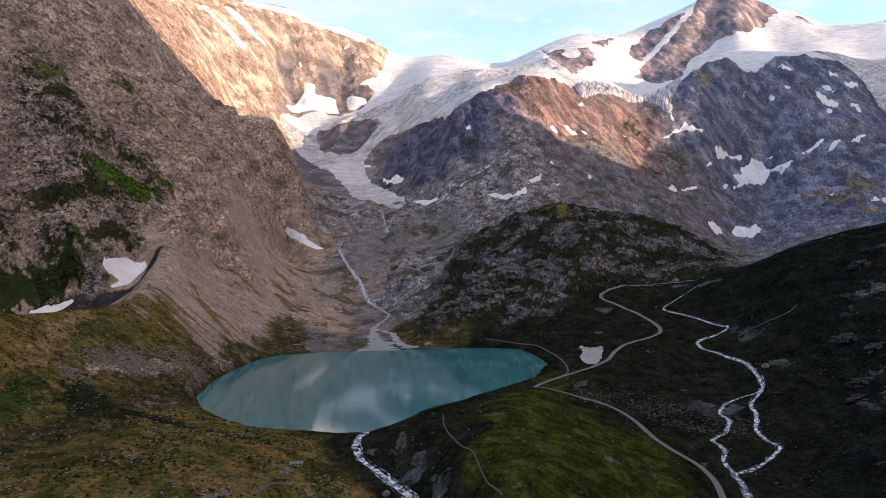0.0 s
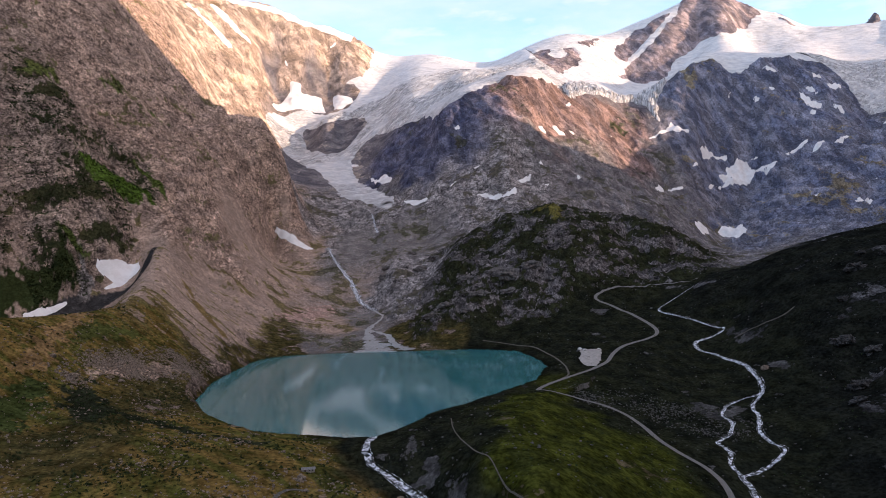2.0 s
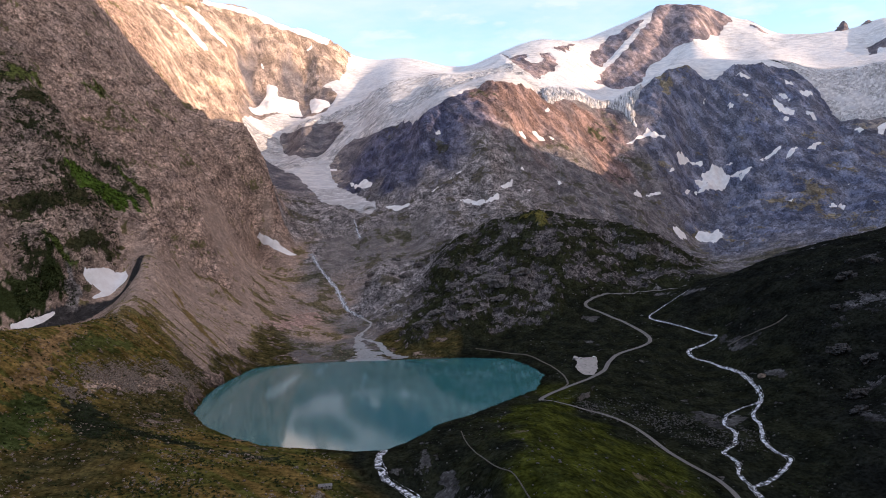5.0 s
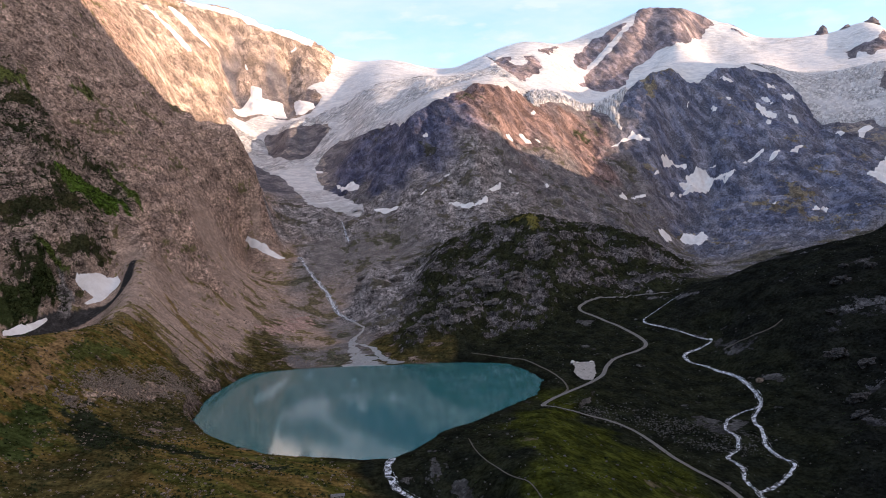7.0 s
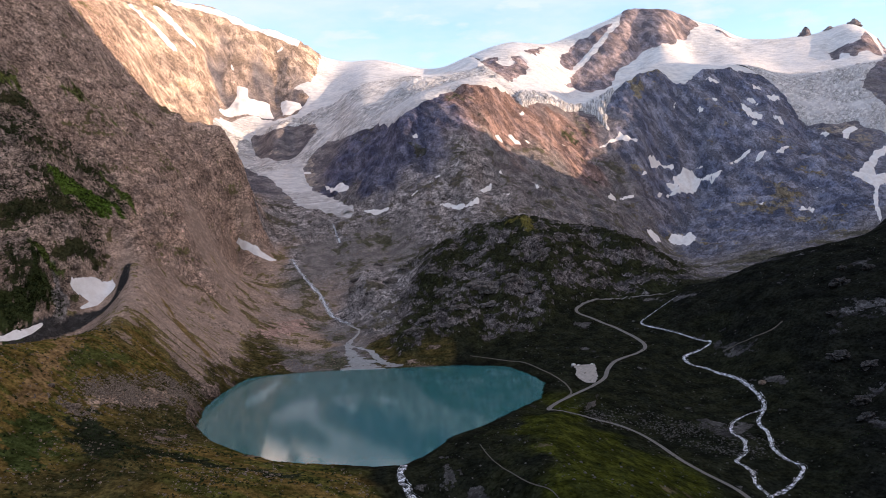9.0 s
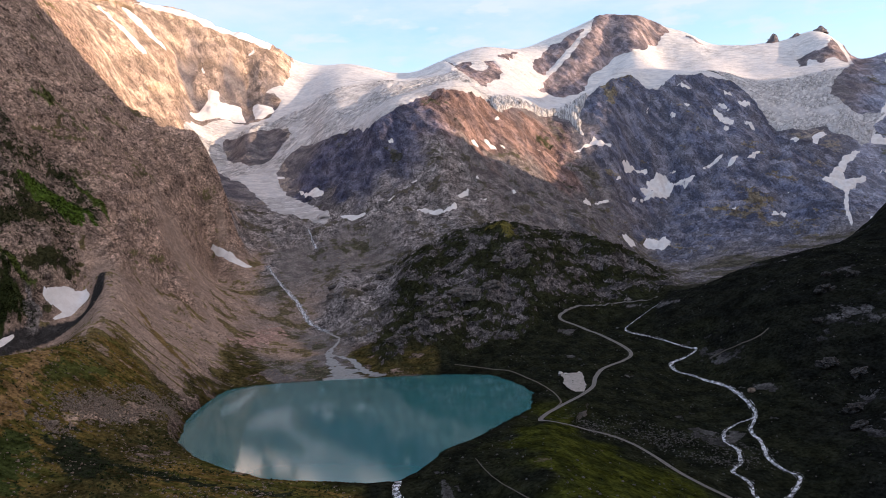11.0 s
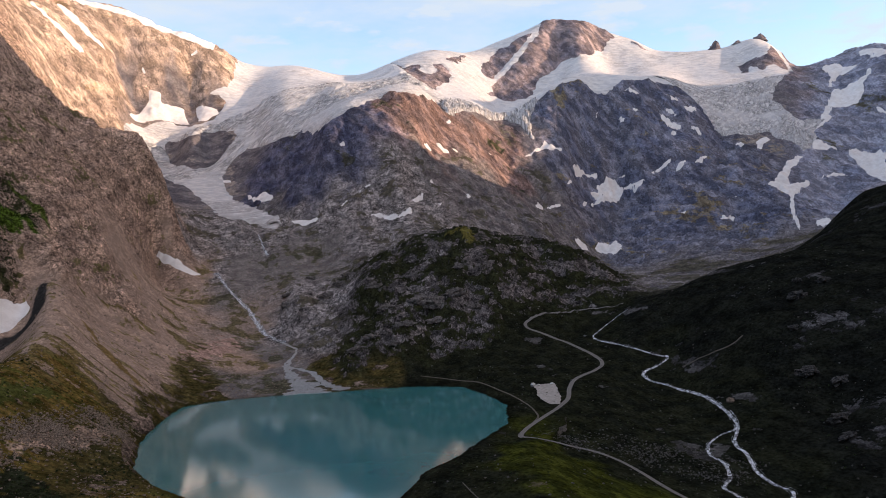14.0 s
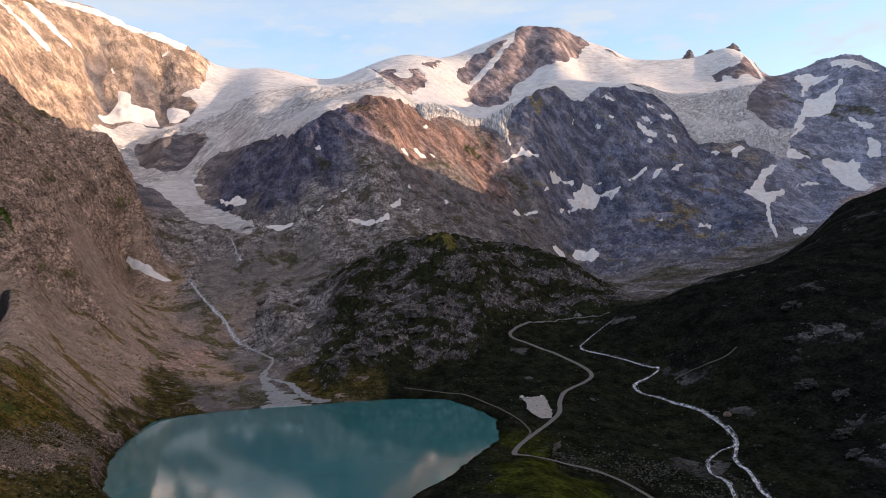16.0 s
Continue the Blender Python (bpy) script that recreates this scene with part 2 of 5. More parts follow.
def glacier_material(name, turn, stretch, whole, deep, bump=15.0):
    """Clean firn high up, grey bare ice with stone dust on the low tongues, crevasses between with their shade put into
    the colour.
    """
    m, nt, b = node_material(name)
    pos = nt.nodes.new("ShaderNodeNewGeometry").outputs["Position"]
    flow = add(nt, "ShaderNodeMapping", Vector=add(nt, "ShaderNodeMapping", Vector=pos, Rotation=(0, 0, turn)).outputs[0], Scale=stretch).outputs[0]
    a, f = mottle(nt, 0.006, 8, 0.62), add(nt, "ShaderNodeTexNoise", Vector=flow, Scale=0.06, Detail=7.0, Roughness=0.68).outputs["Fac"]
    high = add(nt, "ShaderNodeSeparateXYZ", Vector=pos).outputs[2]
    low = sums(nt, "ADD", span(nt, high, 240.0, 430.0, 1.0, 0.0), sums(nt, "MULTIPLY", sums(nt, "SUBTRACT", a, 0.5), 1.4))
    rifts = add(nt, "ShaderNodeTexNoise", Vector=flow, Scale=0.025, Detail=6.0, Roughness=0.62).outputs["Fac"]
    # crevasse shade as a colour factor, deep at the bottom
    split = sums(nt, "MULTIPLY", span(nt, sums(nt, "ABSOLUTE", sums(nt, "SUBTRACT", f, 0.5), 0.0), 0.0, 0.06, deep, 1.0), span(nt, sums(nt, "ABSOLUTE", sums(nt, "SUBTRACT", rifts, 0.48), 0.0), 0.0, 0.035, deep, 1.0))
    firn = blend(nt, "MIX", span(nt, f, 0.42, 0.66, 0.0, 1.0), (0.68, 0.675, 0.675), (0.45, 0.465, 0.51))
    bare = blend(nt, "MIX", span(nt, f, 0.38, 0.62, 0.0, 1.0), (0.82, 0.8, 0.8), (0.52, 0.515, 0.53))
    broken = span(nt, a, whole, whole + 0.14, 0.0, 1.0)
    tone = blend(nt, "MIX", low, firn, bare)
    dust = sums(nt, "ADD", span(nt, high, 200.0, 420.0, 0.9, -0.3), sums(nt, "MULTIPLY", sums(nt, "SUBTRACT", rifts, 0.5), 4.5))
    tone = blend(nt, "MIX", dust, tone, (0.42, 0.41, 0.415))
    nt.links.new(blend(nt, "MULTIPLY", broken, tone, add(nt, "ShaderNodeCombineXYZ", X=split, Y=split, Z=split).outputs[0]), b.inputs["Base Color"])
    b.inputs["Roughness"].default_value = 0.6
    b.inputs["Specular IOR Level"].default_value = 0.15
    relief_of(nt, b, sums(nt, "ADD", f, sums(nt, "ADD", a, rifts)), bump, 0.8)
    return m


def water_material():
    m, nt, b = node_material("glacial_water")
    a = mottle(nt, 0.008, 5, 0.55)
    nt.links.new(blend(nt, "MIX", span(nt, a, 0.35, 0.65, 0.0, 1.0), (0.03, 0.145, 0.155), (0.042, 0.17, 0.18)), b.inputs["Base Color"])
    b.inputs["Roughness"].default_value = 0.06
    b.inputs["IOR"].default_value = 1.6
    ripple = mottle(nt, 0.5, 4, 0.6)
    relief_of(nt, b, ripple, 0.15, 0.06)
    return m


def speckled(name, light, dark, scale, roughness=0.9, lo=0.4, hi=0.6, depth=0.3):
    m, nt, b = node_material(name)
    a = mottle(nt, scale, 7, 0.65)
    nt.links.new(blend(nt, "MIX", span(nt, a, lo, hi, 0.0, 1.0), light, dark), b.inputs["Base Color"])
    b.inputs["Roughness"].default_value = roughness
    b.inputs["Specular IOR Level"].default_value = 0.5 if roughness < 0.5 else 0.05
    relief_of(nt, b, a, depth, 0.6)
    return m


# grain drawn out in depth so that it looks even from the camera
GROUND = ground_material("valley_ground", 1.0, (1.0, 0.7, 1.0), 1.0, 5.0)
FAR_ROCK = mountain_material("mountain_rock")
GLACIER = glacier_material("glacier_ice", 0.0, (0.6, 1.0, 2.0), 0.46, 0.55)
FIRN = glacier_material("firn_snow", 0.3, (0.35, 1.0, 1.6), 0.5, 0.58, 8.0)
ICEFALL = glacier_material("crevassed_ice", 0.75, (1.0, 0.28, 0.6), 0.36, 0.45, 20.0)
ICE_CLIFF = glacier_material("serac_ice", 0.35, (1.6, 0.2, 0.22), 0.05, 0.35)
SNOW = snow_material("old_snow", (0.78, 0.77, 0.77), (0.58, 0.55, 0.54), 0.05)
WATER = water_material()
ASPHALT = speckled("worn_road", (0.18, 0.172, 0.165), (0.13, 0.125, 0.118), 0.6)
GRAVEL = speckled("pale_gravel", (0.36, 0.34, 0.32), (0.26, 0.245, 0.23), 0.3)
TRACK = speckled("trodden_path", (0.12, 0.11, 0.095), (0.07, 0.064, 0.054), 0.5)
RAPIDS = speckled("white_water", (0.78, 0.81, 0.88), (0.06, 0.066, 0.072), 0.36, 0.5, 0.45, 0.52, 0.5)
SILT = speckled("silty_water", (0.22, 0.218, 0.216), (0.11, 0.108, 0.108), 0.25, 0.35)
BOULDER = speckled("lichened_boulder", (0.27, 0.215, 0.175), (0.075, 0.06, 0.048), 0.9)
HEATH_ROCK = speckled("pale_heath_stone", (0.115, 0.11, 0.107), (0.045, 0.044, 0.043), 0.6)
OUTCROP = speckled("dark_heath_rock", (0.085, 0.083, 0.083), (0.02, 0.02, 0.021), 0.45, depth=1.2)
KNOLL_ROCK = speckled("grey_knoll_rock", (0.2, 0.184, 0.18), (0.065, 0.06, 0.06), 0.3, depth=1.5)
SHRUB = speckled("alpine_shrub", (0.035, 0.05, 0.018), (0.015, 0.022, 0.01), 0.5)
PEAK_ROCK = speckled("dark_peak_rock", (0.24, 0.21, 0.215), (0.11, 0.1, 0.115), 0.03)
WALL = speckled("rough_stone_wall", (0.34, 0.3, 0.27), (0.2, 0.18, 0.16), 2.0)
ROOF = speckled("grey_roof", (0.22, 0.21, 0.2), (0.13, 0.13, 0.13), 1.5)
WOOD = speckled("dark_wood", (0.09, 0.06, 0.04), (0.05, 0.035, 0.025), 3.0)
PANE = speckled("dark_window", (0.03, 0.035, 0.04), (0.02, 0.02, 0.025), 1.0, 0.1)
PAINT = speckled("white_car_paint", (0.75, 0.75, 0.75), (0.7, 0.7, 0.7), 1.0, 0.3)
DARK_PAINT = speckled("dark_car_paint", (0.05, 0.055, 0.065), (0.045, 0.05, 0.06), 1.0, 0.3)
TYRE = speckled("black_rubber", (0.02, 0.02, 0.02), (0.015, 0.015, 0.015), 3.0, 0.8)
# ---- relief ----
# Landforms: (roughness in metres, cover, crest, foot or bench line as (x, y, z)).
LAND = [
    # left mountain
    (9, "rock", [(-352, 2085, 292), (-362, 2050, 328), (-410, 1980, 381), (-480, 1920, 440), (-552, 1870, 484), (-602, 1820, 540), (-636, 1780, 600), (-670, 1750, 660), (-696, 1730, 702), (-830, 1690, 900), (-1000, 1600, 1080)]),
    (9, "rock", [(-605, 1480, 458), (-652, 1485, 530), (-543, 1515, 381), (-478, 1690, 343), (-448, 1354, 220), (-419, 1834, 254), (-410, 1461, 189), (-800, 1350, 690), (-1000, 1200, 850)]),
    (8, "crag", [(-554, 1209, 310), (-546, 1125, 219), (-522, 1115, 188), (-482, 1192, 202), (-505, 1366, 274), (-700, 1000, 400), (-760, 700, 380), (-900, 400, 430)]),
    (6, "rock", [(-480, 2300, 330), (-560, 2500, 380), (-700, 2500, 620), (-900, 2600, 900), (-1300, 2200, 1200)]),
    # lateral moraine and its trough
    (1.5, "scree", [(-415, 1183, 158), (-402, 1125, 136), (-394, 1070, 117), (-393, 1022, 103)]),
    (1.5, "meadow", [(-398, 982, 92), (-406, 930, 90), (-417, 880, 92), (-426, 835, 94), (-432, 800, 97), (-444, 760, 101)]),
    (2, "scree", [(-442, 1215, 146), (-444, 1155, 117), (-448, 1112, 98), (-468, 1082, 84), (-497, 1038, 76), (-528, 988, 76), (-570, 930, 80)]),
    (3, "crag", [(-478, 1142, 143), (-470, 1190, 165), (-490, 1110, 128), (-520, 1070, 120), (-560, 1010, 125)]),
    (2.0, "scree", [(-394, 1967, 208), (-324, 1721, 103), (-375, 1280, 103), (-351, 1112, 86), (-297, 1208, 43), (-312, 1128, 54), (-305, 1035, 33), (-294, 1288, 44), (-315, 1335, 62), (-176, 1386, 15), (-164, 1657, 47), (-293, 1957, 148), (-380, 1650, 165)]),
    (1.5, "meadow", [(-332, 965, 52), (-357, 996, 74), (-335, 912, 54), (-390, 790, 79), (-357, 815, 58), (-375, 890, 84), (-372, 757, 62), (-347, 741, 44), (-348, 647, 36), (-420, 650, 80), (-600, 500, 90)]),
    (2.0, "rubble", [(-322, 817, 36), (-276, 781, 13), (-285, 643, 24), (-290, 574, 19), (-306, 880, 32), (-292, 852, 26), (-298, 930, 24), (-290, 975, 16), (-284, 1030, 14), (-276, 1080, 13), (-264, 1122, 8), (-240, 1200, 12), (-205, 1165, 4), (-45, 1182, 5), (5, 1172, 6), (-60, 1230, 8)]),
    (1.5, "meadow", [(-188, 572, 15), (-128, 592, 6), (-164, 560, 10), (-251, 443, 20), (-193, 454, 14), (-132, 464, 8), (-71, 493, -4), (-230, 680, 10), (-160, 630, 6), (-300, 250, 0), (-100, 200, -25)]),
    # outlet and green hill
    (0.6, "heath", [(-72, 640, -1), (-60, 590, -3), (-43, 560, -6), (-25, 500, -12), (0, 400, -25)]),
    (1.0, "heath", [(-43, 600, 4), (-6, 621, 12), (-20, 690, 6), (0, 720, 4), (30, 770, 4), (-15, 520, 4), (-10, 450, 4)]),
    (1.0, "lawn", [(94, 800, 2), (60, 720, 12), (44, 640, 20), (34, 560, 24), (27, 480, 26), (20, 400, 20), (10, 300, -5)]),
    (1.0, "heath", [(76, 786, 1), (44, 712, 9), (26, 640, 17), (17, 560, 21), (9, 480, 23)]),
    (1.0, "lawn", [(73, 629, 12), (94, 584, 5), (53, 542, 18), (77, 445, 8), (110, 690, -4), (130, 600, -10), (144, 514, -20)]),
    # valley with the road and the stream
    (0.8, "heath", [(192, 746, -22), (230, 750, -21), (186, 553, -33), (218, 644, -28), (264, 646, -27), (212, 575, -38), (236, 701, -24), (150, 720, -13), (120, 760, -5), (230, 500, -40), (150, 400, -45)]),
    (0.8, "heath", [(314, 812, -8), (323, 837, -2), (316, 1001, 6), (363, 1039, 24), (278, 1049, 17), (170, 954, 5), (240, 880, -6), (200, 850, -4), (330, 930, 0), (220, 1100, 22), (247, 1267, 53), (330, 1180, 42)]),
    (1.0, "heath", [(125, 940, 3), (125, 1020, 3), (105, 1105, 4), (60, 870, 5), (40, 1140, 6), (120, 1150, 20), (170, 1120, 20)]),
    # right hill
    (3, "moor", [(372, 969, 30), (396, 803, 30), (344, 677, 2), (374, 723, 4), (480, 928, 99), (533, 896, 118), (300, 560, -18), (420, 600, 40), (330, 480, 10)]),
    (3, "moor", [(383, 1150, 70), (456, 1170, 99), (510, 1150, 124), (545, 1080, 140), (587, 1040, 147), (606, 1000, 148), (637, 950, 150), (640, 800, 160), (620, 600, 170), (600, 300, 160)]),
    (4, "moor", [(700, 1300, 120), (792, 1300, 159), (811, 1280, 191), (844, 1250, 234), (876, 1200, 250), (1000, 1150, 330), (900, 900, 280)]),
    # knoll
    (5, "knoll", [(29, 1500, 118), (83, 1600, 157), (147, 1640, 186), (238, 1650, 214), (297, 1600, 193), (358, 1590, 178), (409, 1570, 172), (445, 1540, 157), (463, 1500, 129), (468, 1430, 94)]),
    (5, "knoll", [(46, 1289, 51), (109, 1284, 40), (188, 1330, 81), (142, 1338, 94), (214, 1369, 114), (256, 1342, 92), (370, 1428, 90), (451, 1498, 120), (374, 1570, 155), (108, 1612, 144), (150, 1250, 36)]),
    (4, "knoll", [(0, 1314, 38), (-34, 1222, 14), (20, 1420, 75)]),
    (4, "slab", [(-88, 1675, 93), (-31, 1647, 80), (-125, 1615, 32), (-60, 1450, 40)]),
    (1.0, "gravel", [(-108, 1162, 1), (-125, 1250, 6), (-145, 1450, 18), (-164, 1657, 44), (-230, 1890, 122), (-180, 1190, 3)]),
    # outwash behind the knoll
    (3.5, "fell", [(470, 1650, 90), (648, 1619, 84), (600, 1900, 92), (979, 2686, 108), (850, 2400, 96), (900, 2000, 95), (560, 1380, 84), (520, 1300, 84), (1200, 2000, 130), (1100, 1700, 150), (760, 1500, 100)]),
    # glacier forefield
    (1.5, "gravel", [(-13, 2053, 172), (-157, 2080, 165), (-90, 2010, 160), (-200, 2010, 150)]),
    (5, "slab", [(157, 2140, 263), (267, 2234, 314), (30, 2204, 290), (212, 2258, 387), (-149, 2142, 201), (-243, 1941, 135), (120, 1900, 180), (330, 1950, 170), (480, 2150, 170)]),
    (4, "slab", [(-121, 2281, 255), (-225, 2320, 263), (-330, 2330, 275), (-240, 2230, 225), (-330, 2100, 215)]),
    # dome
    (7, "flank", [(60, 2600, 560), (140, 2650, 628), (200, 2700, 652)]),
    (7, "dome", [(240, 2735, 668), (293, 2790, 705), (336, 2810, 713), (399, 2830, 706), (472, 2900, 682), (435, 2810, 611), (550, 3074, 700)]),
    (8, "dome", [(379, 2615, 497), (692, 3043, 553), (753, 2964, 437)]),
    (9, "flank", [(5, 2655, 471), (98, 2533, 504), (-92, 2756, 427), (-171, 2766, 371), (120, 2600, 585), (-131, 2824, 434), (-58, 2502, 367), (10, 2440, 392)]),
    (8, "fell", [(462, 2524, 385), (859, 2903, 341), (-130, 2500, 300), (600, 2600, 330), (700, 2500, 230), (330, 2420, 430), (480, 2300, 250)]),
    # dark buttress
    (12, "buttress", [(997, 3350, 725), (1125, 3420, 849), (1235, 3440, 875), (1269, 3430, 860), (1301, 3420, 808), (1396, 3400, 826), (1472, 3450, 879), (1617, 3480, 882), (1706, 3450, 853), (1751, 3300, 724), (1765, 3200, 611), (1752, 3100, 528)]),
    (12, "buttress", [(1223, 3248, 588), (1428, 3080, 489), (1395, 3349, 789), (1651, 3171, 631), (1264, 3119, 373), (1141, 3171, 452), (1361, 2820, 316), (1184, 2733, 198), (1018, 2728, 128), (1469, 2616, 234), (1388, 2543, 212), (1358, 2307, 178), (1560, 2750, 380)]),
    # glaciers and the high ground
    (3, "ice", [(525, 3085, 700), (952, 3335, 712), (700, 3250, 740), (700, 3600, 830), (1000, 3700, 795), (423, 3913, 983), (210, 3697, 919), (61, 3415, 767), (-82, 3360, 740), (-180, 3339, 622), (290, 3370, 805)]),
    (3, "ice", [(-415, 3426, 666), (-366, 3360, 584), (-521, 3461, 554), (-537, 3093, 481), (-258, 2934, 386), (-420, 2900, 400), (-249, 3411, 667), (-520, 3700, 760), (-330, 3800, 850), (-690, 3774, 902), (-470, 3900, 930)]),
    (8, "sunwall", [(-815, 3185, 731), (-698, 3464, 738), (-826, 3603, 1038), (-720, 3300, 640), (-640, 3050, 560)]),
    (8, "sunwall", [(-1084, 3900, 1410), (-937, 3920, 1336), (-813, 3950, 1298), (-713, 3980, 1256), (-612, 4010, 1230), (-536, 4040, 1212), (-431, 4070, 1180), (-350, 4100, 1163), (-297, 4130, 1132), (-251, 4150, 1095)]),
    (7, "sunwall", [(-240, 4050, 985), (-450, 3960, 1000), (-640, 3880, 1060), (-1300, 3700, 1400), (-1500, 3000, 1300)]),
    (3, "ice", [(-194, 4500, 1188), (-38, 4700, 1194), (130, 4800, 1198), (332, 4800, 1184), (462, 4750, 1174), (626, 4700, 1230), (720, 4650, 1254)]),
    (2, "ice", [(-47, 4003, 1030), (-100, 4300, 1110), (300, 4300, 1040)]),
    (5, "peak", [(819, 4600, 1288), (933, 4620, 1280), (1089, 4640, 1290), (1272, 4680, 1358), (1454, 4700, 1438), (1585, 4720, 1492), (1680, 4740, 1512), (1860, 4750, 1496), (2022, 4720, 1408), (2130, 4650, 1360), (2191, 4600, 1286)]),
    (6, "peak", [(1440, 4600, 1383), (1584, 4595, 1350), (1846, 4500, 1198), (1536, 4380, 1165), (1887, 4578, 1300), (1030, 4080, 895), (1110, 4020, 865), (1250, 4060, 880), (1400, 4220, 1010), (1150, 4450, 1170), (640, 3900, 990), (760, 3780, 900), (860, 3980, 985)]),
    (4, "ice", [(2399, 4500, 1228), (1750, 4200, 1040), (2100, 4000, 980), (1650, 3750, 920), (2000, 3500, 800), (1800, 3180, 628), (2250, 3600, 880), (1350, 3900, 930), (1950, 3250, 650), (2300, 3960, 1015)]),
    (2, "ice", [(1980, 4430, 1190), (2120, 4330, 1140), (2260, 4280, 1130), (2400, 4240, 1135), (2540, 4200, 1120), (1840, 4330, 1110), (2180, 4150, 1060)]),
    (6, "peak", [(2282, 4500, 1262), (2486, 4450, 1258), (2613, 4420, 1262), (2659, 4400, 1298), (2744, 4400, 1310), (2789, 4380, 1332), (2836, 4350, 1272), (2916, 4330, 1195), (2940, 4280, 1050), (2968, 4200, 1040)]),
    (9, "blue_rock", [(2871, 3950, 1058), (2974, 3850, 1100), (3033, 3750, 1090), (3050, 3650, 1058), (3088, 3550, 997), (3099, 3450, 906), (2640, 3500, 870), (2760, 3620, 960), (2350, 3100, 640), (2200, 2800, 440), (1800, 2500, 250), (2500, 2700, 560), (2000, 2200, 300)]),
    # beyond the skyline and outside the view
    (5, "rock", [(-1400, 4400, 1100), (-600, 4700, 950), (0, 5500, 900), (1000, 5500, 900), (2000, 5500, 950), (3000, 5200, 900), (3500, 4200, 700)]),
    # unseen ridge added to cast the shade, heights set by the shadow edge
    (5, "rock", [(1900, -1200, 1150), (1950, -500, 1340), (2000, 260, 1500), (2000, 970, 1500), (2000, 1570, 1170), (2080, 1800, 1050), (2200, 2000, 820), (2330, 2230, 790), (2650, 2560, 900), (2900, 2880, 1330), (2960, 3070, 1340), (3150, 3160, 1250)]),
    (5, "rock", [(1500, 1500, 400), (1450, 1000, 600), (1500, 300, 600), (2600, 1700, 600), (2700, 2350, 560), (3600, 1500, 600), (3200, -500, 700), (3600, 2600, 600), (1750, 2200, 250)]),
    (5, "rock", [(-1500, 1500, 1250), (-1300, 600, 1000), (-1200, -300, 800), (-1000, -1500, 600), (-2500, 500, 1100), (-2500, 2500, 1200)]),
    (3, "heath", [(0, 0, -60), (100, -400, -110), (200, -1200, -200), (600, -600, 60), (-400, -300, 60), (0, -3000, -250), (1500, -3500, 500), (-1500, -3500, 500), (450, 100, 20), (700, 200, 170)]),
]
COVERS = ["rock", "crag", "scree", "meadow", "rubble", "heath", "lawn", "moor", "knoll", "slab", "gravel", "dome", "buttress", "ice", "sunwall", "peak", "blue_rock", "fell", "flank"]
HUB = (-70.0, 30.0)
LAKE = [(-265, 835), (-275, 929), (-274, 984), (-269, 1031), (-262, 1080), (-252, 1120), (-226, 1138), (-163, 1141), (-115, 1140), (-70, 1130), (-26, 1128), (45, 1117), (96, 1087), (112, 1020), (117, 948), (92, 862), (50, 808), (12, 757), (-20, 728), (-46, 672), (-68, 645), (-92, 648), (-130, 666), (-170, 683), (-204, 720), (-238, 770)]


def hash_grid(ix, iy, seed):
    h = (ix.astype(np.int64) * 374761393 + iy.astype(np.int64) * 668265263 + seed * 1442695041) & 0xFFFFFFFF
    h = ((h ^ (h >> 13)) * 1274126177) & 0xFFFFFFFF
    return ((h ^ (h >> 16)) & 0xFFFF).astype(np.float32) * np.float32(2 * math.pi / 65536)


def grain(x, y, size, seed):
    """Smooth noise in -1..1 with features of that many metres."""
    x, y = x / size, y / size
    x0, y0 = np.floor(x), np.floor(y)
    fx, fy = (x - x0).astype(np.float32), (y - y0).astype(np.float32)
    u, v = fx * fx * fx * (fx * (fx * 6 - 15) + 10), fy * fy * fy * (fy * (fy * 6 - 15) + 10)
    out = 0
    for dx in (0, 1):
        for dy in (0, 1):
            a = hash_grid(x0 + dx, y0 + dy, seed)
            g = np.cos(a) * (fx - dx) + np.sin(a) * (fy - dy)
            out = out + g * (u if dx else 1 - u) * (v if dy else 1 - v)
    return out * 1.5


def billows(x, y, size, octaves, seed, ridged=False, gain=0.5):
    total, amp = 0, 1.0
    for k in range(octaves):
        n = grain(x, y, size / 2 ** k, seed + 17 * k)
        total = total + amp * ((0.45 - np.abs(n)) * 1.6 if ridged else n)
        amp *= gain
    return total


def warp(x, y):
    dx, dy = x - HUB[0], y - HUB[1]
    r = np.hypot(dx, dy) + 1e-6
    k = np.log1p(r / 120.0) / r
    return dx * k, dy * k


def polygon_gap(x, y, ring):
    """Distance to a closed outline, negative inside."""
    best, inside = np.full(x.shape, 1e9, np.float32), np.zeros(x.shape, bool)
    for (ax, ay), (bx, by) in zip(ring, ring[1:] + ring[:1]):
        ex, ey = bx - ax, by - ay
        t = np.clip(((x - ax) * ex + (y - ay) * ey) / (ex * ex + ey * ey), 0, 1)
        best = np.minimum(best, np.hypot(x - ax - t * ex, y - ay - t * ey))
        cross = (ay > y) != (by > y)
        inside ^= cross & (x < ex * (y - ay) / (ey if ey else 1e-9) + ax)
    return np.where(inside, -best, best)


def line_gap(x, y, line):
    """Distance to a line of (x, y, half width), less the half width."""
    best = np.full(x.shape, 1e9, np.float32)
    for (ax, ay, aw), (bx, by, bw) in zip(line, line[1:]):
        ex, ey = bx - ax, by - ay
        t = np.clip(((x - ax) * ex + (y - ay) * ey) / (ex * ex + ey * ey + 1e-9), 0, 1)
        best = np.minimum(best, np.hypot(x - ax - t * ex, y - ay - t * ey) - aw - t * (bw - aw))
    return best


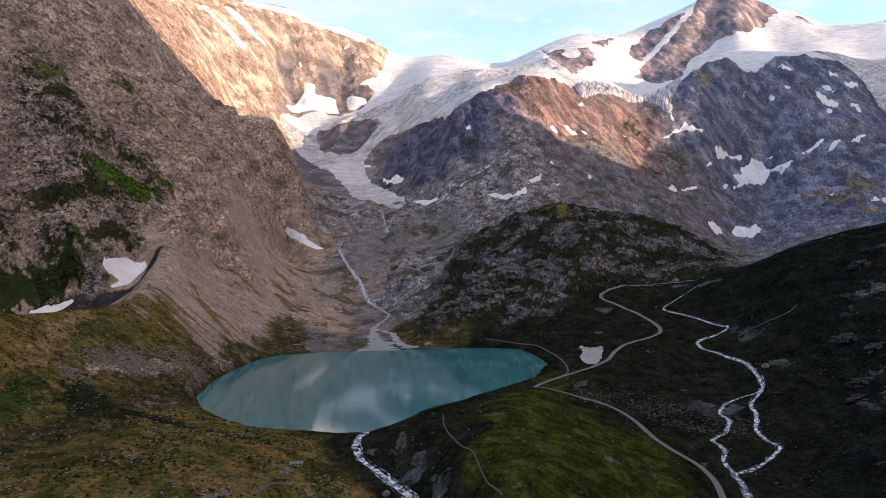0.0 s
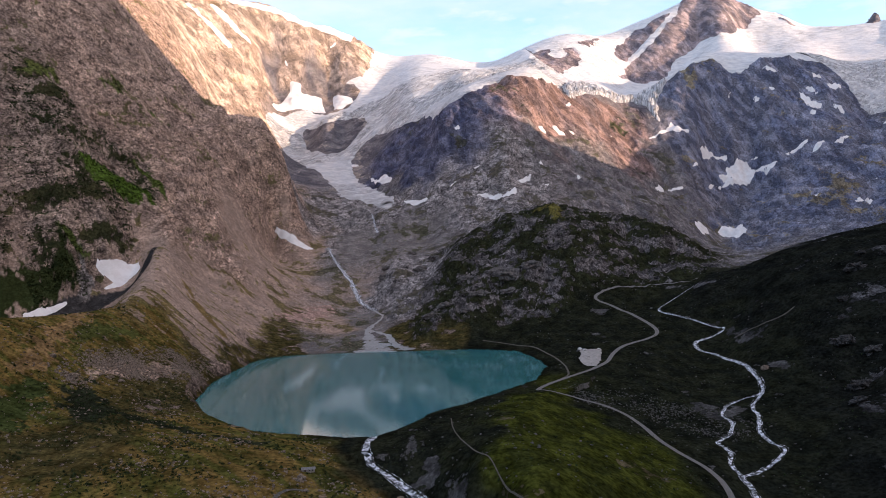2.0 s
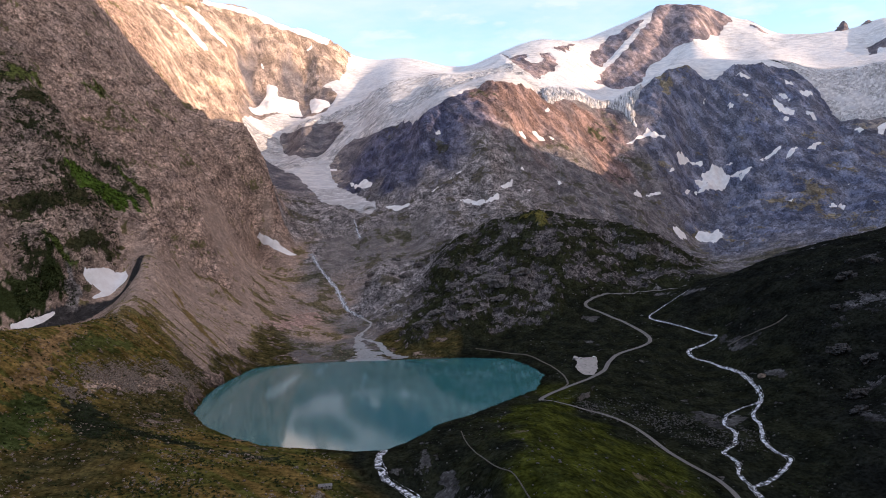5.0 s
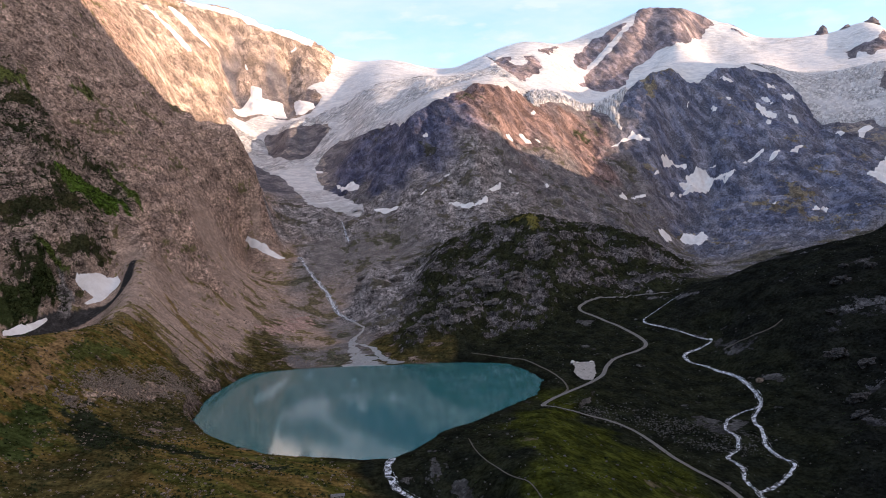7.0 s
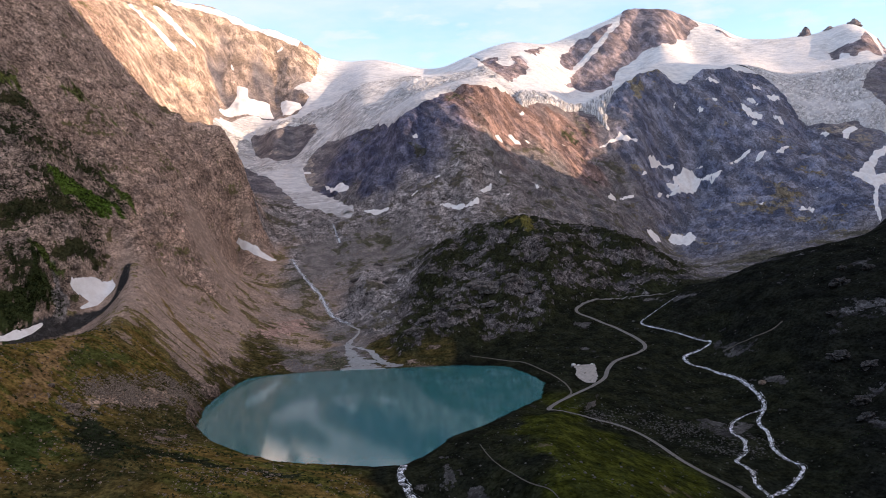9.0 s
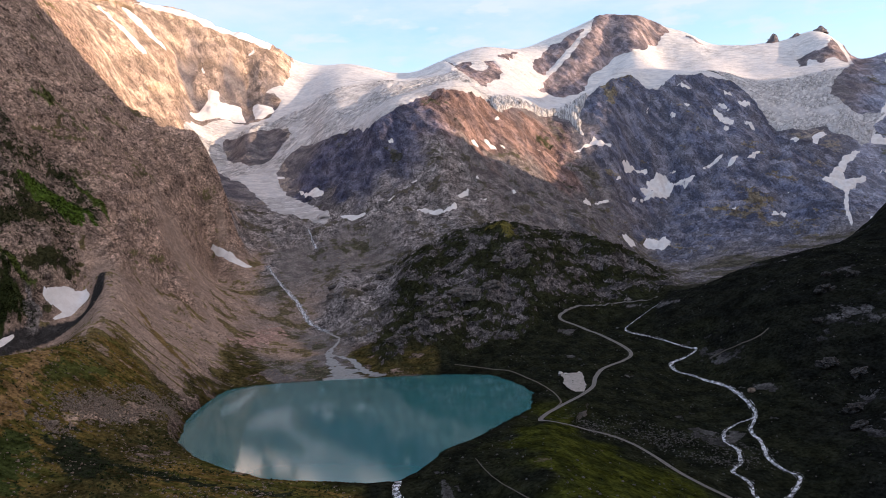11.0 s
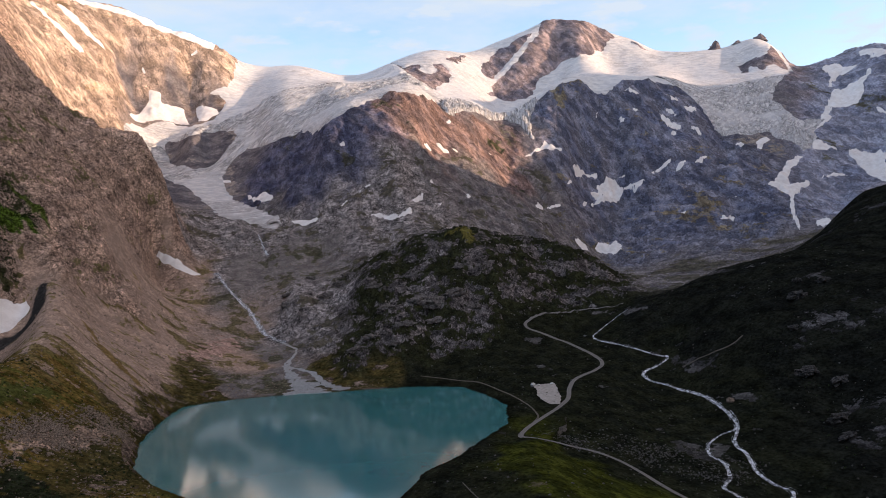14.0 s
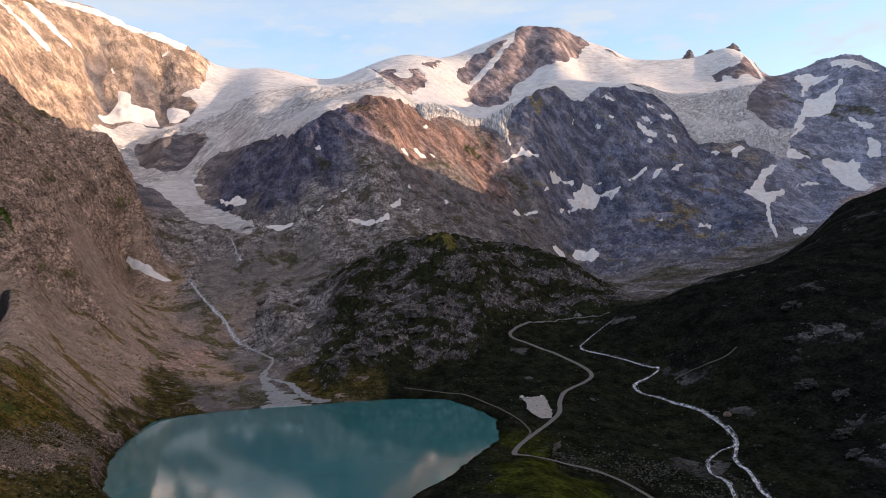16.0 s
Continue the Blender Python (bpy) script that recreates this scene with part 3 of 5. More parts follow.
CRESTS = {(-352, 2085, 292), (-415, 1183, 158), (-398, 982, 92), (-442, 1215, 146), (94, 800, 2), (383, 1150, 70), (29, 1500, 118), (60, 2600, 560), (240, 2735, 668), (997, 3350, 725), (-194, 4500, 1188), (819, 4600, 1288), (-1084, 3900, 1410), (2282, 4500, 1262), (1900, -1200, 1150), (-72, 640, -1)}


def refined(line):
    """A crest line with two points more in each step."""
    if line[0] not in CRESTS:
        return line
    out = []
    for p, q in zip(line, line[1:]):
        out += [tuple(p[i] + k * (q[i] - p[i]) for i in range(3)) for k in (0, 0.34, 0.67)]
    return out + [line[-1]]


LAND = [(r, c, refined(line)) for r, c, line in LAND]
marks = np.array([p for _, _, line in LAND for p in line], float)
mark_rough = np.array([r for r, _, line in LAND for _ in line], np.float32)
mark_cover = np.array([COVERS.index(c) for _, c, line in LAND for _ in line])
mu, mv = warp(marks[:, 0], marks[:, 1])
SOFT = 0.024
gap = np.sqrt((mu[:, None] - mu) ** 2 + (mv[:, None] - mv) ** 2 + SOFT ** 2)
lean = np.c_[np.ones(len(mu)), mu, mv]
system = np.block([[gap - 0.002 * np.eye(len(mu)), lean], [lean.T, np.zeros((3, 3))]])
weights = np.linalg.solve(system, np.r_[marks[:, 2], 0, 0, 0])


def land(x, y):
    """Base height, roughness and shares of the covers at flat arrays x, y."""
    z, rough, share = np.empty(x.shape), np.empty(x.shape, np.float32), np.empty((len(x), len(COVERS)), np.float32)
    sx = x + 0.02 * np.hypot(x, y) * billows(x, y, 150, 3, 91) + 10 * billows(x, y, 42, 4, 93)
    sy = y + 0.02 * np.hypot(x, y) * billows(x, y, 150, 3, 57) + 10 * billows(x, y, 42, 4, 59)
    pick = np.eye(len(COVERS), dtype=np.float32)[mark_cover]
    for a in range(0, len(x), 40000):
        s = slice(a, a + 40000)
        u, v = warp(x[s], y[s])
        d = np.sqrt((u[:, None] - mu) ** 2 + (v[:, None] - mv) ** 2 + SOFT ** 2)
        z[s] = d @ weights[:-3] + weights[-3] + weights[-2] * u + weights[-1] * v
        u, v = warp(sx[s], sy[s])
        k = (1.0 / ((u[:, None] - mu) ** 2 + (v[:, None] - mv) ** 2 + 1e-4) ** 2.5).astype(np.float32)
        k /= k.sum(1, keepdims=True)
        rough[s], share[s] = k @ mark_rough, k @ pick
    return z, rough, share


# outlines of the ice and of the rocks in it, on the plan
ICE_MAIN = [(-255, 4176), (-264, 4053), (-293, 3919), (-370, 3852), (-323, 3864), (-301, 3814), (-309, 3756), (-326, 3717), (-374, 3656), (-435, 3646), (-515, 3692), (-586, 3665), (-619, 3632), (-660, 3585), (-684, 3459), (-449, 3044), (-422, 3022), (-373, 2891), (-312, 2723), (-279, 2522), (-229, 2405), (-161, 2329), (-131, 2232), (-109, 2252)] + [(-103, 2309), (-130, 2442), (-188, 2650), (-244, 2856), (-275, 2968), (-293, 3081), (-282, 3171), (-246, 3218), (-202, 3282), (-87, 3087), (-2, 3005), (63, 2622), (121, 2641), (170, 2660), (216, 2735), (261, 2773), (333, 2788), (398, 2826), (469, 2935), (543, 3151), (620, 3400), (560, 3900), (560, 4800), (70, 5000), (-215, 4850)]
ROCK_ISLE = [(-541, 3562), (-527, 3597), (-479, 3565), (-419, 3455), (-379, 3548), (-318, 3550), (-252, 3450), (-246, 3386), (-268, 3343), (-294, 3294), (-316, 3269), (-357, 3211), (-399, 3187), (-464, 3284), (-517, 3488)]
ICE_HIGH = [(535, 3133), (532, 2976), (625, 3119), (753, 3269), (872, 3351), (899, 3282), (914, 3197), (927, 3139), (933, 3222), (983, 3340), (1065, 3436), (1112, 3384), (1180, 3430), (1247, 3432), (1281, 3430), (1303, 3404), (1342, 3384), (1400, 3408), (1470, 3435), (1572, 3442), (1623, 3430), (1694, 3442), (1736, 3400), (1750, 3307), (1737, 3201), (1746, 3176), (1728, 3179), (1750, 3157)] + [(1761, 3125), (1807, 3120), (1859, 3102), (1941, 3102), (1928, 3009), (1958, 2978), (1946, 2879), (1984, 2895), (2056, 2959), (2093, 3004), (2173, 3071), (2254, 3113), (2206, 3132), (2125, 3137), (2138, 3238), (2158, 3304), (2167, 3386), (2265, 3504), (2439, 3657), (2532, 3728), (2990, 4500), (2640, 4700), (2208, 4800), (1424, 4900), (743, 4850), (480, 4830), (480, 4000), (560, 3500)]
ROCKS_HIGH = [
    [(472, 3791), (528, 3970), (609, 4105), (658, 4083), (631, 3988), (650, 3936), (694, 3948), (726, 4002), (725, 4092), (779, 4136), (793, 4047), (791, 3964), (748, 3877), (660, 3721), (588, 3516), (544, 3413), (512, 3482), (495, 3650), (520, 3560)],
    [(821, 4219), (871, 4276), (944, 4386), (1009, 4484), (931, 4308), (879, 4207), (850, 4186)],
    [(1041, 4312), (1079, 4422), (1151, 4505), (1227, 4589), (1288, 4565), (1340, 4619), (1441, 4613), (1410, 4573), (1357, 4518), (1267, 4451), (1201, 4401), (1133, 4338), (1096, 4299), (1060, 4303)],
    [(1009, 4105), (1094, 4261), (1179, 4332), (1263, 4389), (1325, 4444), (1390, 4515), (1483, 4588), (1558, 4789), (1628, 4844), (1694, 4782), (1828, 4813), (1965, 4849), (2008, 4674), (1923, 4619), (1896, 4584), (1797, 4490), (1715, 4373), (1669, 4303), (1587, 4259), (1534, 4374), (1491, 4351), (1384, 4280), (1329, 4241), (1297, 4186), (1273, 4147), (1204, 4077), (1136, 4051), (1088, 4093), (1056, 4134)],
    [(2083, 4641), (2115, 4585), (2150, 4540), (2110, 4540), (2080, 4577)],
    [(2466, 4099), (2515, 4107), (2529, 3994), (2567, 3995), (2750, 4202), (2714, 4102), (2630, 3938), (2526, 3747), (2500, 3761), (2498, 3827), (2454, 3824), (2399, 3785), (2423, 3867), (2442, 3962), (2356, 3846), (2333, 3872)],
]
# the sheet: rings round the hub, fine where the valley opens, coarse elsewhere
rings = np.r_[0.05, 20, 45, 80, 120, 160, 200, 240, 280, np.geomspace(310, 1900, 560), np.geomspace(1906, 5600, 420)]
spokes = np.radians(np.r_[np.linspace(-33, 47, 840), np.arange(49.5, 325, 2.5)])
NR, NS = len(rings), len(spokes)
RR, SS = np.meshgrid(rings, spokes, indexing="ij")
GX, GY = (HUB[0] + RR * np.sin(SS)).ravel(), (HUB[1] + RR * np.cos(SS)).ravel()


def widen(values, at_r, at_s):
    """Values on the coarse rings and spokes, spread smoothly over the sheet."""
    out = values
    for axis, (have, want) in enumerate(((at_r, np.arange(NR)), (at_s, np.arange(NS)))):
        k = np.clip(np.searchsorted(have, want, side="right") - 1, 0, len(have) - 2)
        f = ((want - have[k]) / (have[k + 1] - have[k])).astype(np.float32)
        shape = [-1 if i == axis else 1 for i in range(out.ndim)]
        f = f.reshape(shape)
        p0, p3 = np.take(out, np.clip(k - 1, 0, None), axis), np.take(out, np.clip(k + 2, None, len(have) - 1), axis)
        p1, p2 = np.take(out, k, axis), np.take(out, k + 1, axis)
        out = p1 + 0.5 * f * (p2 - p0 + f * (2 * p0 - 5 * p1 + 4 * p2 - p3 + f * (3 * (p1 - p2) + p3 - p0)))
    return out


some_r, some_s = np.unique(np.r_[np.arange(0, NR, 4), NR - 1]), np.unique(np.r_[np.arange(0, 840, 4), np.arange(839, NS, 2), NS - 1])
cx, cy = GX.reshape(NR, NS)[np.ix_(some_r, some_s)], GY.reshape(NR, NS)[np.ix_(some_r, some_s)]
cz, c_rough, c_share = land(cx.ravel(), cy.ravel())
GZ = widen(cz.reshape(cx.shape).astype(np.float32), some_r, some_s).ravel()
rough = widen(c_rough.reshape(cx.shape), some_r, some_s).ravel()
share = widen(c_share.reshape(*cx.shape, -1), some_r, some_s).reshape(NR * NS, -1)
share = np.clip(share, 0, None)
share /= share.sum(1, keepdims=True)
# faces that look across the valley take their crags along (y, z), the others along (x, z)
side = sum(share[:, COVERS.index(c)] for c in ("rock", "crag", "sunwall", "scree"))
SU, SV = 0.55 * GY, 1.25 * GZ - 0.45 * GX
FU, FV = GX, 1.15 * GZ + 0.45 * GY


def faced(fn):
    """A noise taken on the side faces and on the front faces, blended."""
    return side * fn(SU, SV) + (1 - side) * fn(FU, FV)


iced = np.full(NR * NS, -1e3, np.float32)
far = np.nonzero((GY > 2200) & (GX > -900) & (GX < 3000))[0]
iced[far] = np.maximum(-polygon_gap(GX[far], GY[far], ICE_MAIN), -polygon_gap(GX[far], GY[far], ICE_HIGH))
for ring in ROCKS_HIGH + [ROCK_ISLE]:
    iced[far] = np.minimum(iced[far], polygon_gap(GX[far], GY[far], ring))
iced = np.clip((iced + 10) / 50, 0, 1)
rough = rough * (1 - 0.75 * iced)
crag_n = faced(lambda u, v: billows(u, v, 80, 6, 3, ridged=True, gain=0.62))
soft_n = billows(GX, GY, 40, 5, 9, gain=0.5)
ledge = GZ / 24 + 0.9 * billows(GX, GY, 160, 3, 13)
ledge = ledge - np.floor(ledge)
ledge = np.clip(ledge * 2.2, 0, 1) - ledge
cliffs = np.clip((rough - 3.5) / 4, 0, 1)
GZ = GZ + rough * np.clip((rough - 2.5) / 2, 0, 1) * 0.85 * crag_n + rough * soft_n * 0.4 + cliffs * 9 * (ledge - 0.27)
# gullies and ribs that run down the high faces
high_rock = sum(share[:, COVERS.index(c)] for c in ("dome", "flank", "fell", "buttress", "peak", "blue_rock"))
high_rock = high_rock + 1.3 * share[:, COVERS.index("sunwall")] + 0.8 * share[:, COVERS.index("rock")] + 0.8 * share[:, COVERS.index("crag")]
slant = GX + 0.35 * (GZ + 0.5 * GY)
gully = billows(np.where(side > 0.5, 0.8 * GY + 0.5 * GZ, slant), np.where(side > 0.5, 0.3 * GZ, 0.28 * (GZ + 0.6 * GY)), 120, 5, 19, ridged=True, gain=0.6) - 0.5
GZ = GZ + high_rock * (1 - iced) * np.clip(rough / 8, 0, 1.5) * 13 * gully
blocky = sum(share[:, COVERS.index(c)] * k for c, k in (("rock", 1.3), ("crag", 2.0), ("knoll", 1.7), ("slab", 1.4), ("moor", 0.3), ("fell", 0.9), ("dome", 0.6), ("buttress", 0.8)))
GZ = GZ + (1 - iced) * blocky * 3.4 * (faced(lambda u, v: billows(u + 0.4 * v, v, 26, 3, 29, ridged=True, gain=0.65)) - 0.4)
# the ice lies smoothly over its bed
ice_z, ice_k = GZ.reshape(NR, NS).astype(np.float64), iced.reshape(NR, NS)
for _ in range(2):
    flat = ice_z
    for axis, reach in ((0, 7), (1, 9)):
        flat = sum(np.roll(flat, k, axis) for k in range(-reach, reach + 1)) / (2 * reach + 1)
    ice_z = ice_z + 0.7 * ice_k * (flat - ice_z)
GZ = ice_z.ravel()
shore = polygon_gap(GX, GY, LAKE) + 2.0 * billows(GX, GY, 20, 3, 31)
bank = np.clip(shore / 11, 0, 1)
GZ = np.where(shore < 0, np.maximum(-6, 0.25 * shore) - 0.15, np.where(shore < 60, np.maximum(GZ, 0.2 + 0.05 * np.minimum(shore, 20)) * bank + (1 - bank) * (0.1 + 0.08 * shore), GZ))
GZ = GZ.astype(np.float32)
# ---- cover of the ground ----
# name: rock, second rock, plants, second plants, share of plants, size of the patches
LOOK = {
    "rock": ((0.45, 0.325, 0.255), (0.3, 0.22, 0.18), (0.12, 0.105, 0.05), (0.085, 0.075, 0.04), 0.36, 22),
    "crag": ((0.34, 0.26, 0.212), (0.19, 0.15, 0.128), (0.04, 0.042, 0.02), (0.024, 0.026, 0.014), 0.56, 13),
    "scree": ((0.36, 0.265, 0.21), (0.29, 0.22, 0.18), (0.15, 0.118, 0.06), (0.11, 0.09, 0.045), 0.3, 14),
    "meadow": ((0.25, 0.18, 0.13), (0.15, 0.11, 0.08), (0.122, 0.082, 0.026), (0.056, 0.055, 0.014), 0.86, 14),
    "rubble": ((0.25, 0.19, 0.16), (0.11, 0.085, 0.072), (0.036, 0.034, 0.014), (0.075, 0.06, 0.022), 0.72, 9),
    # near-black heath: the valley's shade is put into the plant colour
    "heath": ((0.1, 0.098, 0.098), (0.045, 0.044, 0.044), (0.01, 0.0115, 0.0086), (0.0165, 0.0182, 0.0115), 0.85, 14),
    "lawn": ((0.1, 0.085, 0.05), (0.05, 0.042, 0.022), (0.04, 0.046, 0.009), (0.022, 0.026, 0.007), 0.95, 12),
    # moor likewise, with the right hill's shade in its plant colour
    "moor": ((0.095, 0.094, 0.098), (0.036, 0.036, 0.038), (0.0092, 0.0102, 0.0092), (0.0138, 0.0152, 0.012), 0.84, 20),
    "knoll": ((0.185, 0.168, 0.168), (0.08, 0.074, 0.077), (0.017, 0.0185, 0.012), (0.029, 0.032, 0.016), 0.55, 12),
    "slab": ((0.35, 0.32, 0.314), (0.185, 0.172, 0.172), (0.075, 0.07, 0.055), (0.1, 0.09, 0.07), 0.22, 20),
    "gravel": ((0.2, 0.182, 0.176), (0.14, 0.128, 0.126), (0.085, 0.08, 0.06), (0.06, 0.06, 0.04), 0.25, 20),
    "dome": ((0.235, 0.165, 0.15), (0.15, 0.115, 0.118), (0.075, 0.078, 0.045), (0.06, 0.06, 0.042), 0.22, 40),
    # dome's left side: its blue shade is put into the rock colour
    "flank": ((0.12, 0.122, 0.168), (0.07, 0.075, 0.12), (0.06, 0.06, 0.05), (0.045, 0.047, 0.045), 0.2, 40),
    # blue shade and haze on the buttress, put into its rock colour
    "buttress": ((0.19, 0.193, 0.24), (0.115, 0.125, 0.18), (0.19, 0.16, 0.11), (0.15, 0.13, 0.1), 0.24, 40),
    # bed rock beside the ice, darkened to carry the flank's shade on
    "ice": ((0.2, 0.185, 0.195), (0.11, 0.105, 0.12), (0.25, 0.22, 0.2), (0.25, 0.22, 0.2), 0.1, 50),
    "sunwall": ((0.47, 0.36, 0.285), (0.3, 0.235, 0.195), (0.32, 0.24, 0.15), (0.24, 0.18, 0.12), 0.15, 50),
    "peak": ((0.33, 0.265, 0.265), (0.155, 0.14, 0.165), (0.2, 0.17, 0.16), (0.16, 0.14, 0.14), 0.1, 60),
    # far cliffs: distance haze put into a lighter, bluer rock colour
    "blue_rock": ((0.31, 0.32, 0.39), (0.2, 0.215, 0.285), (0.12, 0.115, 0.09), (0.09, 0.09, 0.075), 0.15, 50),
}
LOOK["fell"] = ((0.235, 0.22, 0.224), (0.14, 0.131, 0.14), (0.1, 0.093, 0.075), (0.07, 0.068, 0.055), 0.36, 30)
LOOSE = {"crag": 0.7, "rock": 0.6, "knoll": 0.7}  # how far large patches rule over small ones
HARD = {"rock": 0.95, "crag": 1.0, "scree": 0.35, "meadow": 0.4, "rubble": 0.8, "heath": 0.5, "lawn": 0.3, "moor": 0.7, "knoll": 1.0, "slab": 1.0, "gravel": 0.4, "dome": 0.6, "buttress": 0.55, "ice": 0.5, "sunwall": 0.62, "peak": 0.5, "blue_rock": 0.45, "fell": 0.7, "flank": 0.5}
hard = sum(share[:, k] * HARD[c] for k, c in enumerate(COVERS))
SIDE_COVERS = ("rock", "crag", "sunwall")
Z2 = GZ.reshape(NR, NS)
slope = np.hypot(np.gradient(Z2, axis=0) / np.gradient(rings)[:, None], np.gradient(Z2, axis=1) / (rings[:, None] * np.gradient(spokes)[None, :])).ravel()
# length along the moraine crest and distance below it
CREST = [(-400, 1967), (-415, 1800), (-425, 1650), (-430, 1500), (-425, 1350), (-415, 1183), (-402, 1125), (-394, 1070), (-393, 1022), (-398, 982), (-406, 930), (-417, 880), (-426, 835), (-432, 800), (-444, 760), (-480, 700), (-520, 620)]
crest_l = np.r_[0, np.cumsum(np.hypot(*np.diff(np.array(CREST, float), axis=0).T))]
near_s = np.linspace(0, crest_l[-1], 90)
near_x, near_y = np.interp(near_s, crest_l, [p[0] for p in CREST]), np.interp(near_s, crest_l, [p[1] for p in CREST])
across, down = GY.astype(np.float32).copy(), GX.astype(np.float32).copy()
on = np.nonzero((GX > -700) & (GX < 120) & (GY > 250) & (GY < 2100))[0]
gap_s = (GX[on, None] - near_x) ** 2 + (GY[on, None] - near_y) ** 2 + 60.0
down[on] = np.sqrt(gap_s.min(1))
gap_s = (gap_s.min(1, keepdims=True) / gap_s) ** 4
across[on] = (gap_s @ near_s) / gap_s.sum(1)
RILL, FANNED = {"scree": 0.35, "meadow": 0.25, "rubble": 0.7}, {"scree": 6.0, "meadow": 3.0, "rubble": 1.0}
stone_tone, plant_tone, growth = np.zeros((NR * NS, 3), np.float32), np.zeros((NR * NS, 3), np.float32), np.zeros(NR * NS, np.float32)
for k, cover in enumerate(COVERS):
    on = np.nonzero(share[:, k] > 0.02)[0]
    if not len(on):
        continue
    rock_a, rock_b, plant_a, plant_b, much, size = LOOK[cover]
    if cover in SIDE_COVERS:
        x, y = 0.5 * GY[on], 1.25 * GZ[on] - 0.45 * GX[on]
    elif cover in ("scree", "meadow", "rubble"):  # rills run down from the moraine crest
        fanned = np.clip((across[on] - 740) / 60, 0, 1) if cover == "scree" else 1.0
        x, y = RILL[cover] * down[on] * fanned + (1 - fanned) * GX[on], FANNED[cover] * across[on] * fanned + (1 - fanned) * GY[on]
    elif cover in ("dome", "flank", "buttress", "peak", "blue_rock"):  # streaks run down the high faces
        x, y = GX[on] + 0.3 * GZ[on], 0.45 * (1.15 * GZ[on] + 0.5 * GY[on])
    else:
        x, y = GX[on], 1.15 * GZ[on] + 0.5 * GY[on]
    p = billows(x, y, size * 4, 6, 40 + k, gain=0.66) - 0.5 * np.clip(slope[on] - 0.75, -0.5, 0.9)
    q = billows(x + 0.3 * y, y - 0.2 * x, size * 1.6, 6, 80 + k, gain=0.62)
    w = np.clip(q * 1.5 + 0.5, 0, 1)[:, None]
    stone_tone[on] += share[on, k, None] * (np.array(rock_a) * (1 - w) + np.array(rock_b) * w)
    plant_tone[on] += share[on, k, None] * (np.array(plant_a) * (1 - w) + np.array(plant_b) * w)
    growth[on] += share[on, k] * (LOOSE.get(cover, 1.0) * p + (much - 0.5) * 1.9)
# single marks in the cover, a few of them painted shade: colour, raggedness, line of (x, y, half width)
MARKS = [
    # moraine trough: its band of shade painted as dark ground
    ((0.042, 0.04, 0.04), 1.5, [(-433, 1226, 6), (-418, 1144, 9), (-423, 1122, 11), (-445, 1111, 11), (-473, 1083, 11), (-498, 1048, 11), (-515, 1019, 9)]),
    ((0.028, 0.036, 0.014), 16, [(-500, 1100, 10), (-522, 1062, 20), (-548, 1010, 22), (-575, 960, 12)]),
    ((0.2, 0.185, 0.18), 4, [(-500, 1130, 3), (-487, 1110, 7), (-482, 1090, 6)]),
    ((0.07, 0.115, 0.02), 9, [(-529, 1235, 9), (-516, 1253, 13), (-501, 1304, 15), (-487, 1354, 13), (-461, 1341, 6)]),
    ((0.08, 0.11, 0.026), 6, [(-511, 1397, 4), (-489, 1396, 7), (-467, 1396, 4)]),
    ((0.07, 0.095, 0.024), 4, [(-525, 1115, 3), (-508, 1121, 5), (-491, 1130, 3)]),
    ((0.1, 0.115, 0.035), 8, [(-640, 1270, 4), (-628, 1308, 7), (-617, 1342, 4)]),
    ((0.09, 0.1, 0.035), 9, [(-600, 1500, 3), (-592, 1547, 9), (-585, 1580, 3)]),
    ((0.1, 0.11, 0.04), 8, [(-560, 1560, 3), (-545, 1600, 8), (-530, 1640, 3)]),
    ((0.33, 0.225, 0.19), 22, [(-259, 1361, 14), (-225, 1450, 20), (-215, 1540, 12)]),
    ((0.11, 0.1, 0.03), 7, [(205, 1600, 8), (240, 1620, 12), (232, 1530, 10)]),
    ((0.17, 0.12, 0.05), 6, [(-365, 1160, 6), (-335, 1122, 9), (-302, 1098, 5)]),
    ((0.14, 0.11, 0.05), 6, [(-380, 1345, 5), (-344, 1392, 7), (-322, 1379, 4)]),
    # dark shrubs in a swale, the swale's shade painted in with them
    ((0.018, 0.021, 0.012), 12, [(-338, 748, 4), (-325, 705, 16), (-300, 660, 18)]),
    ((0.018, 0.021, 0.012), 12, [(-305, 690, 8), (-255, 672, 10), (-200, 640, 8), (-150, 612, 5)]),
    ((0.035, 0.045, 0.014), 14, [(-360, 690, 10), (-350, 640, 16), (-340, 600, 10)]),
    ((0.05, 0.055, 0.016), 14, [(-390, 800, 8), (-375, 850, 12), (-350, 900, 8)]),
    ((0.17, 0.11, 0.05), 12, [(-400, 900, 6), (-385, 760, 10), (-380, 700, 6)]),
    ((0.3, 0.22, 0.17), 10, [(-340, 770, 5), (-322, 815, 12), (-300, 870, 9)]),
    # darkness of the melt cave's mouth, painted on the ground
    ((0.02, 0.02, 0.02), 1, [(-124, 2276, 4), (-118, 2284, 5)]),
]
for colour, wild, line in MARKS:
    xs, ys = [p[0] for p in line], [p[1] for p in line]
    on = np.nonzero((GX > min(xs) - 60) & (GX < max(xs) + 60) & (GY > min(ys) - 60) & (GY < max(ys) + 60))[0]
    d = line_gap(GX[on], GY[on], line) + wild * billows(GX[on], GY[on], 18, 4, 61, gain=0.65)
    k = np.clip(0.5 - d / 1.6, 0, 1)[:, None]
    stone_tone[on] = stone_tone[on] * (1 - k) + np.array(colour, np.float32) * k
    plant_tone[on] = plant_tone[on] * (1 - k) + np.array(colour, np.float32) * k
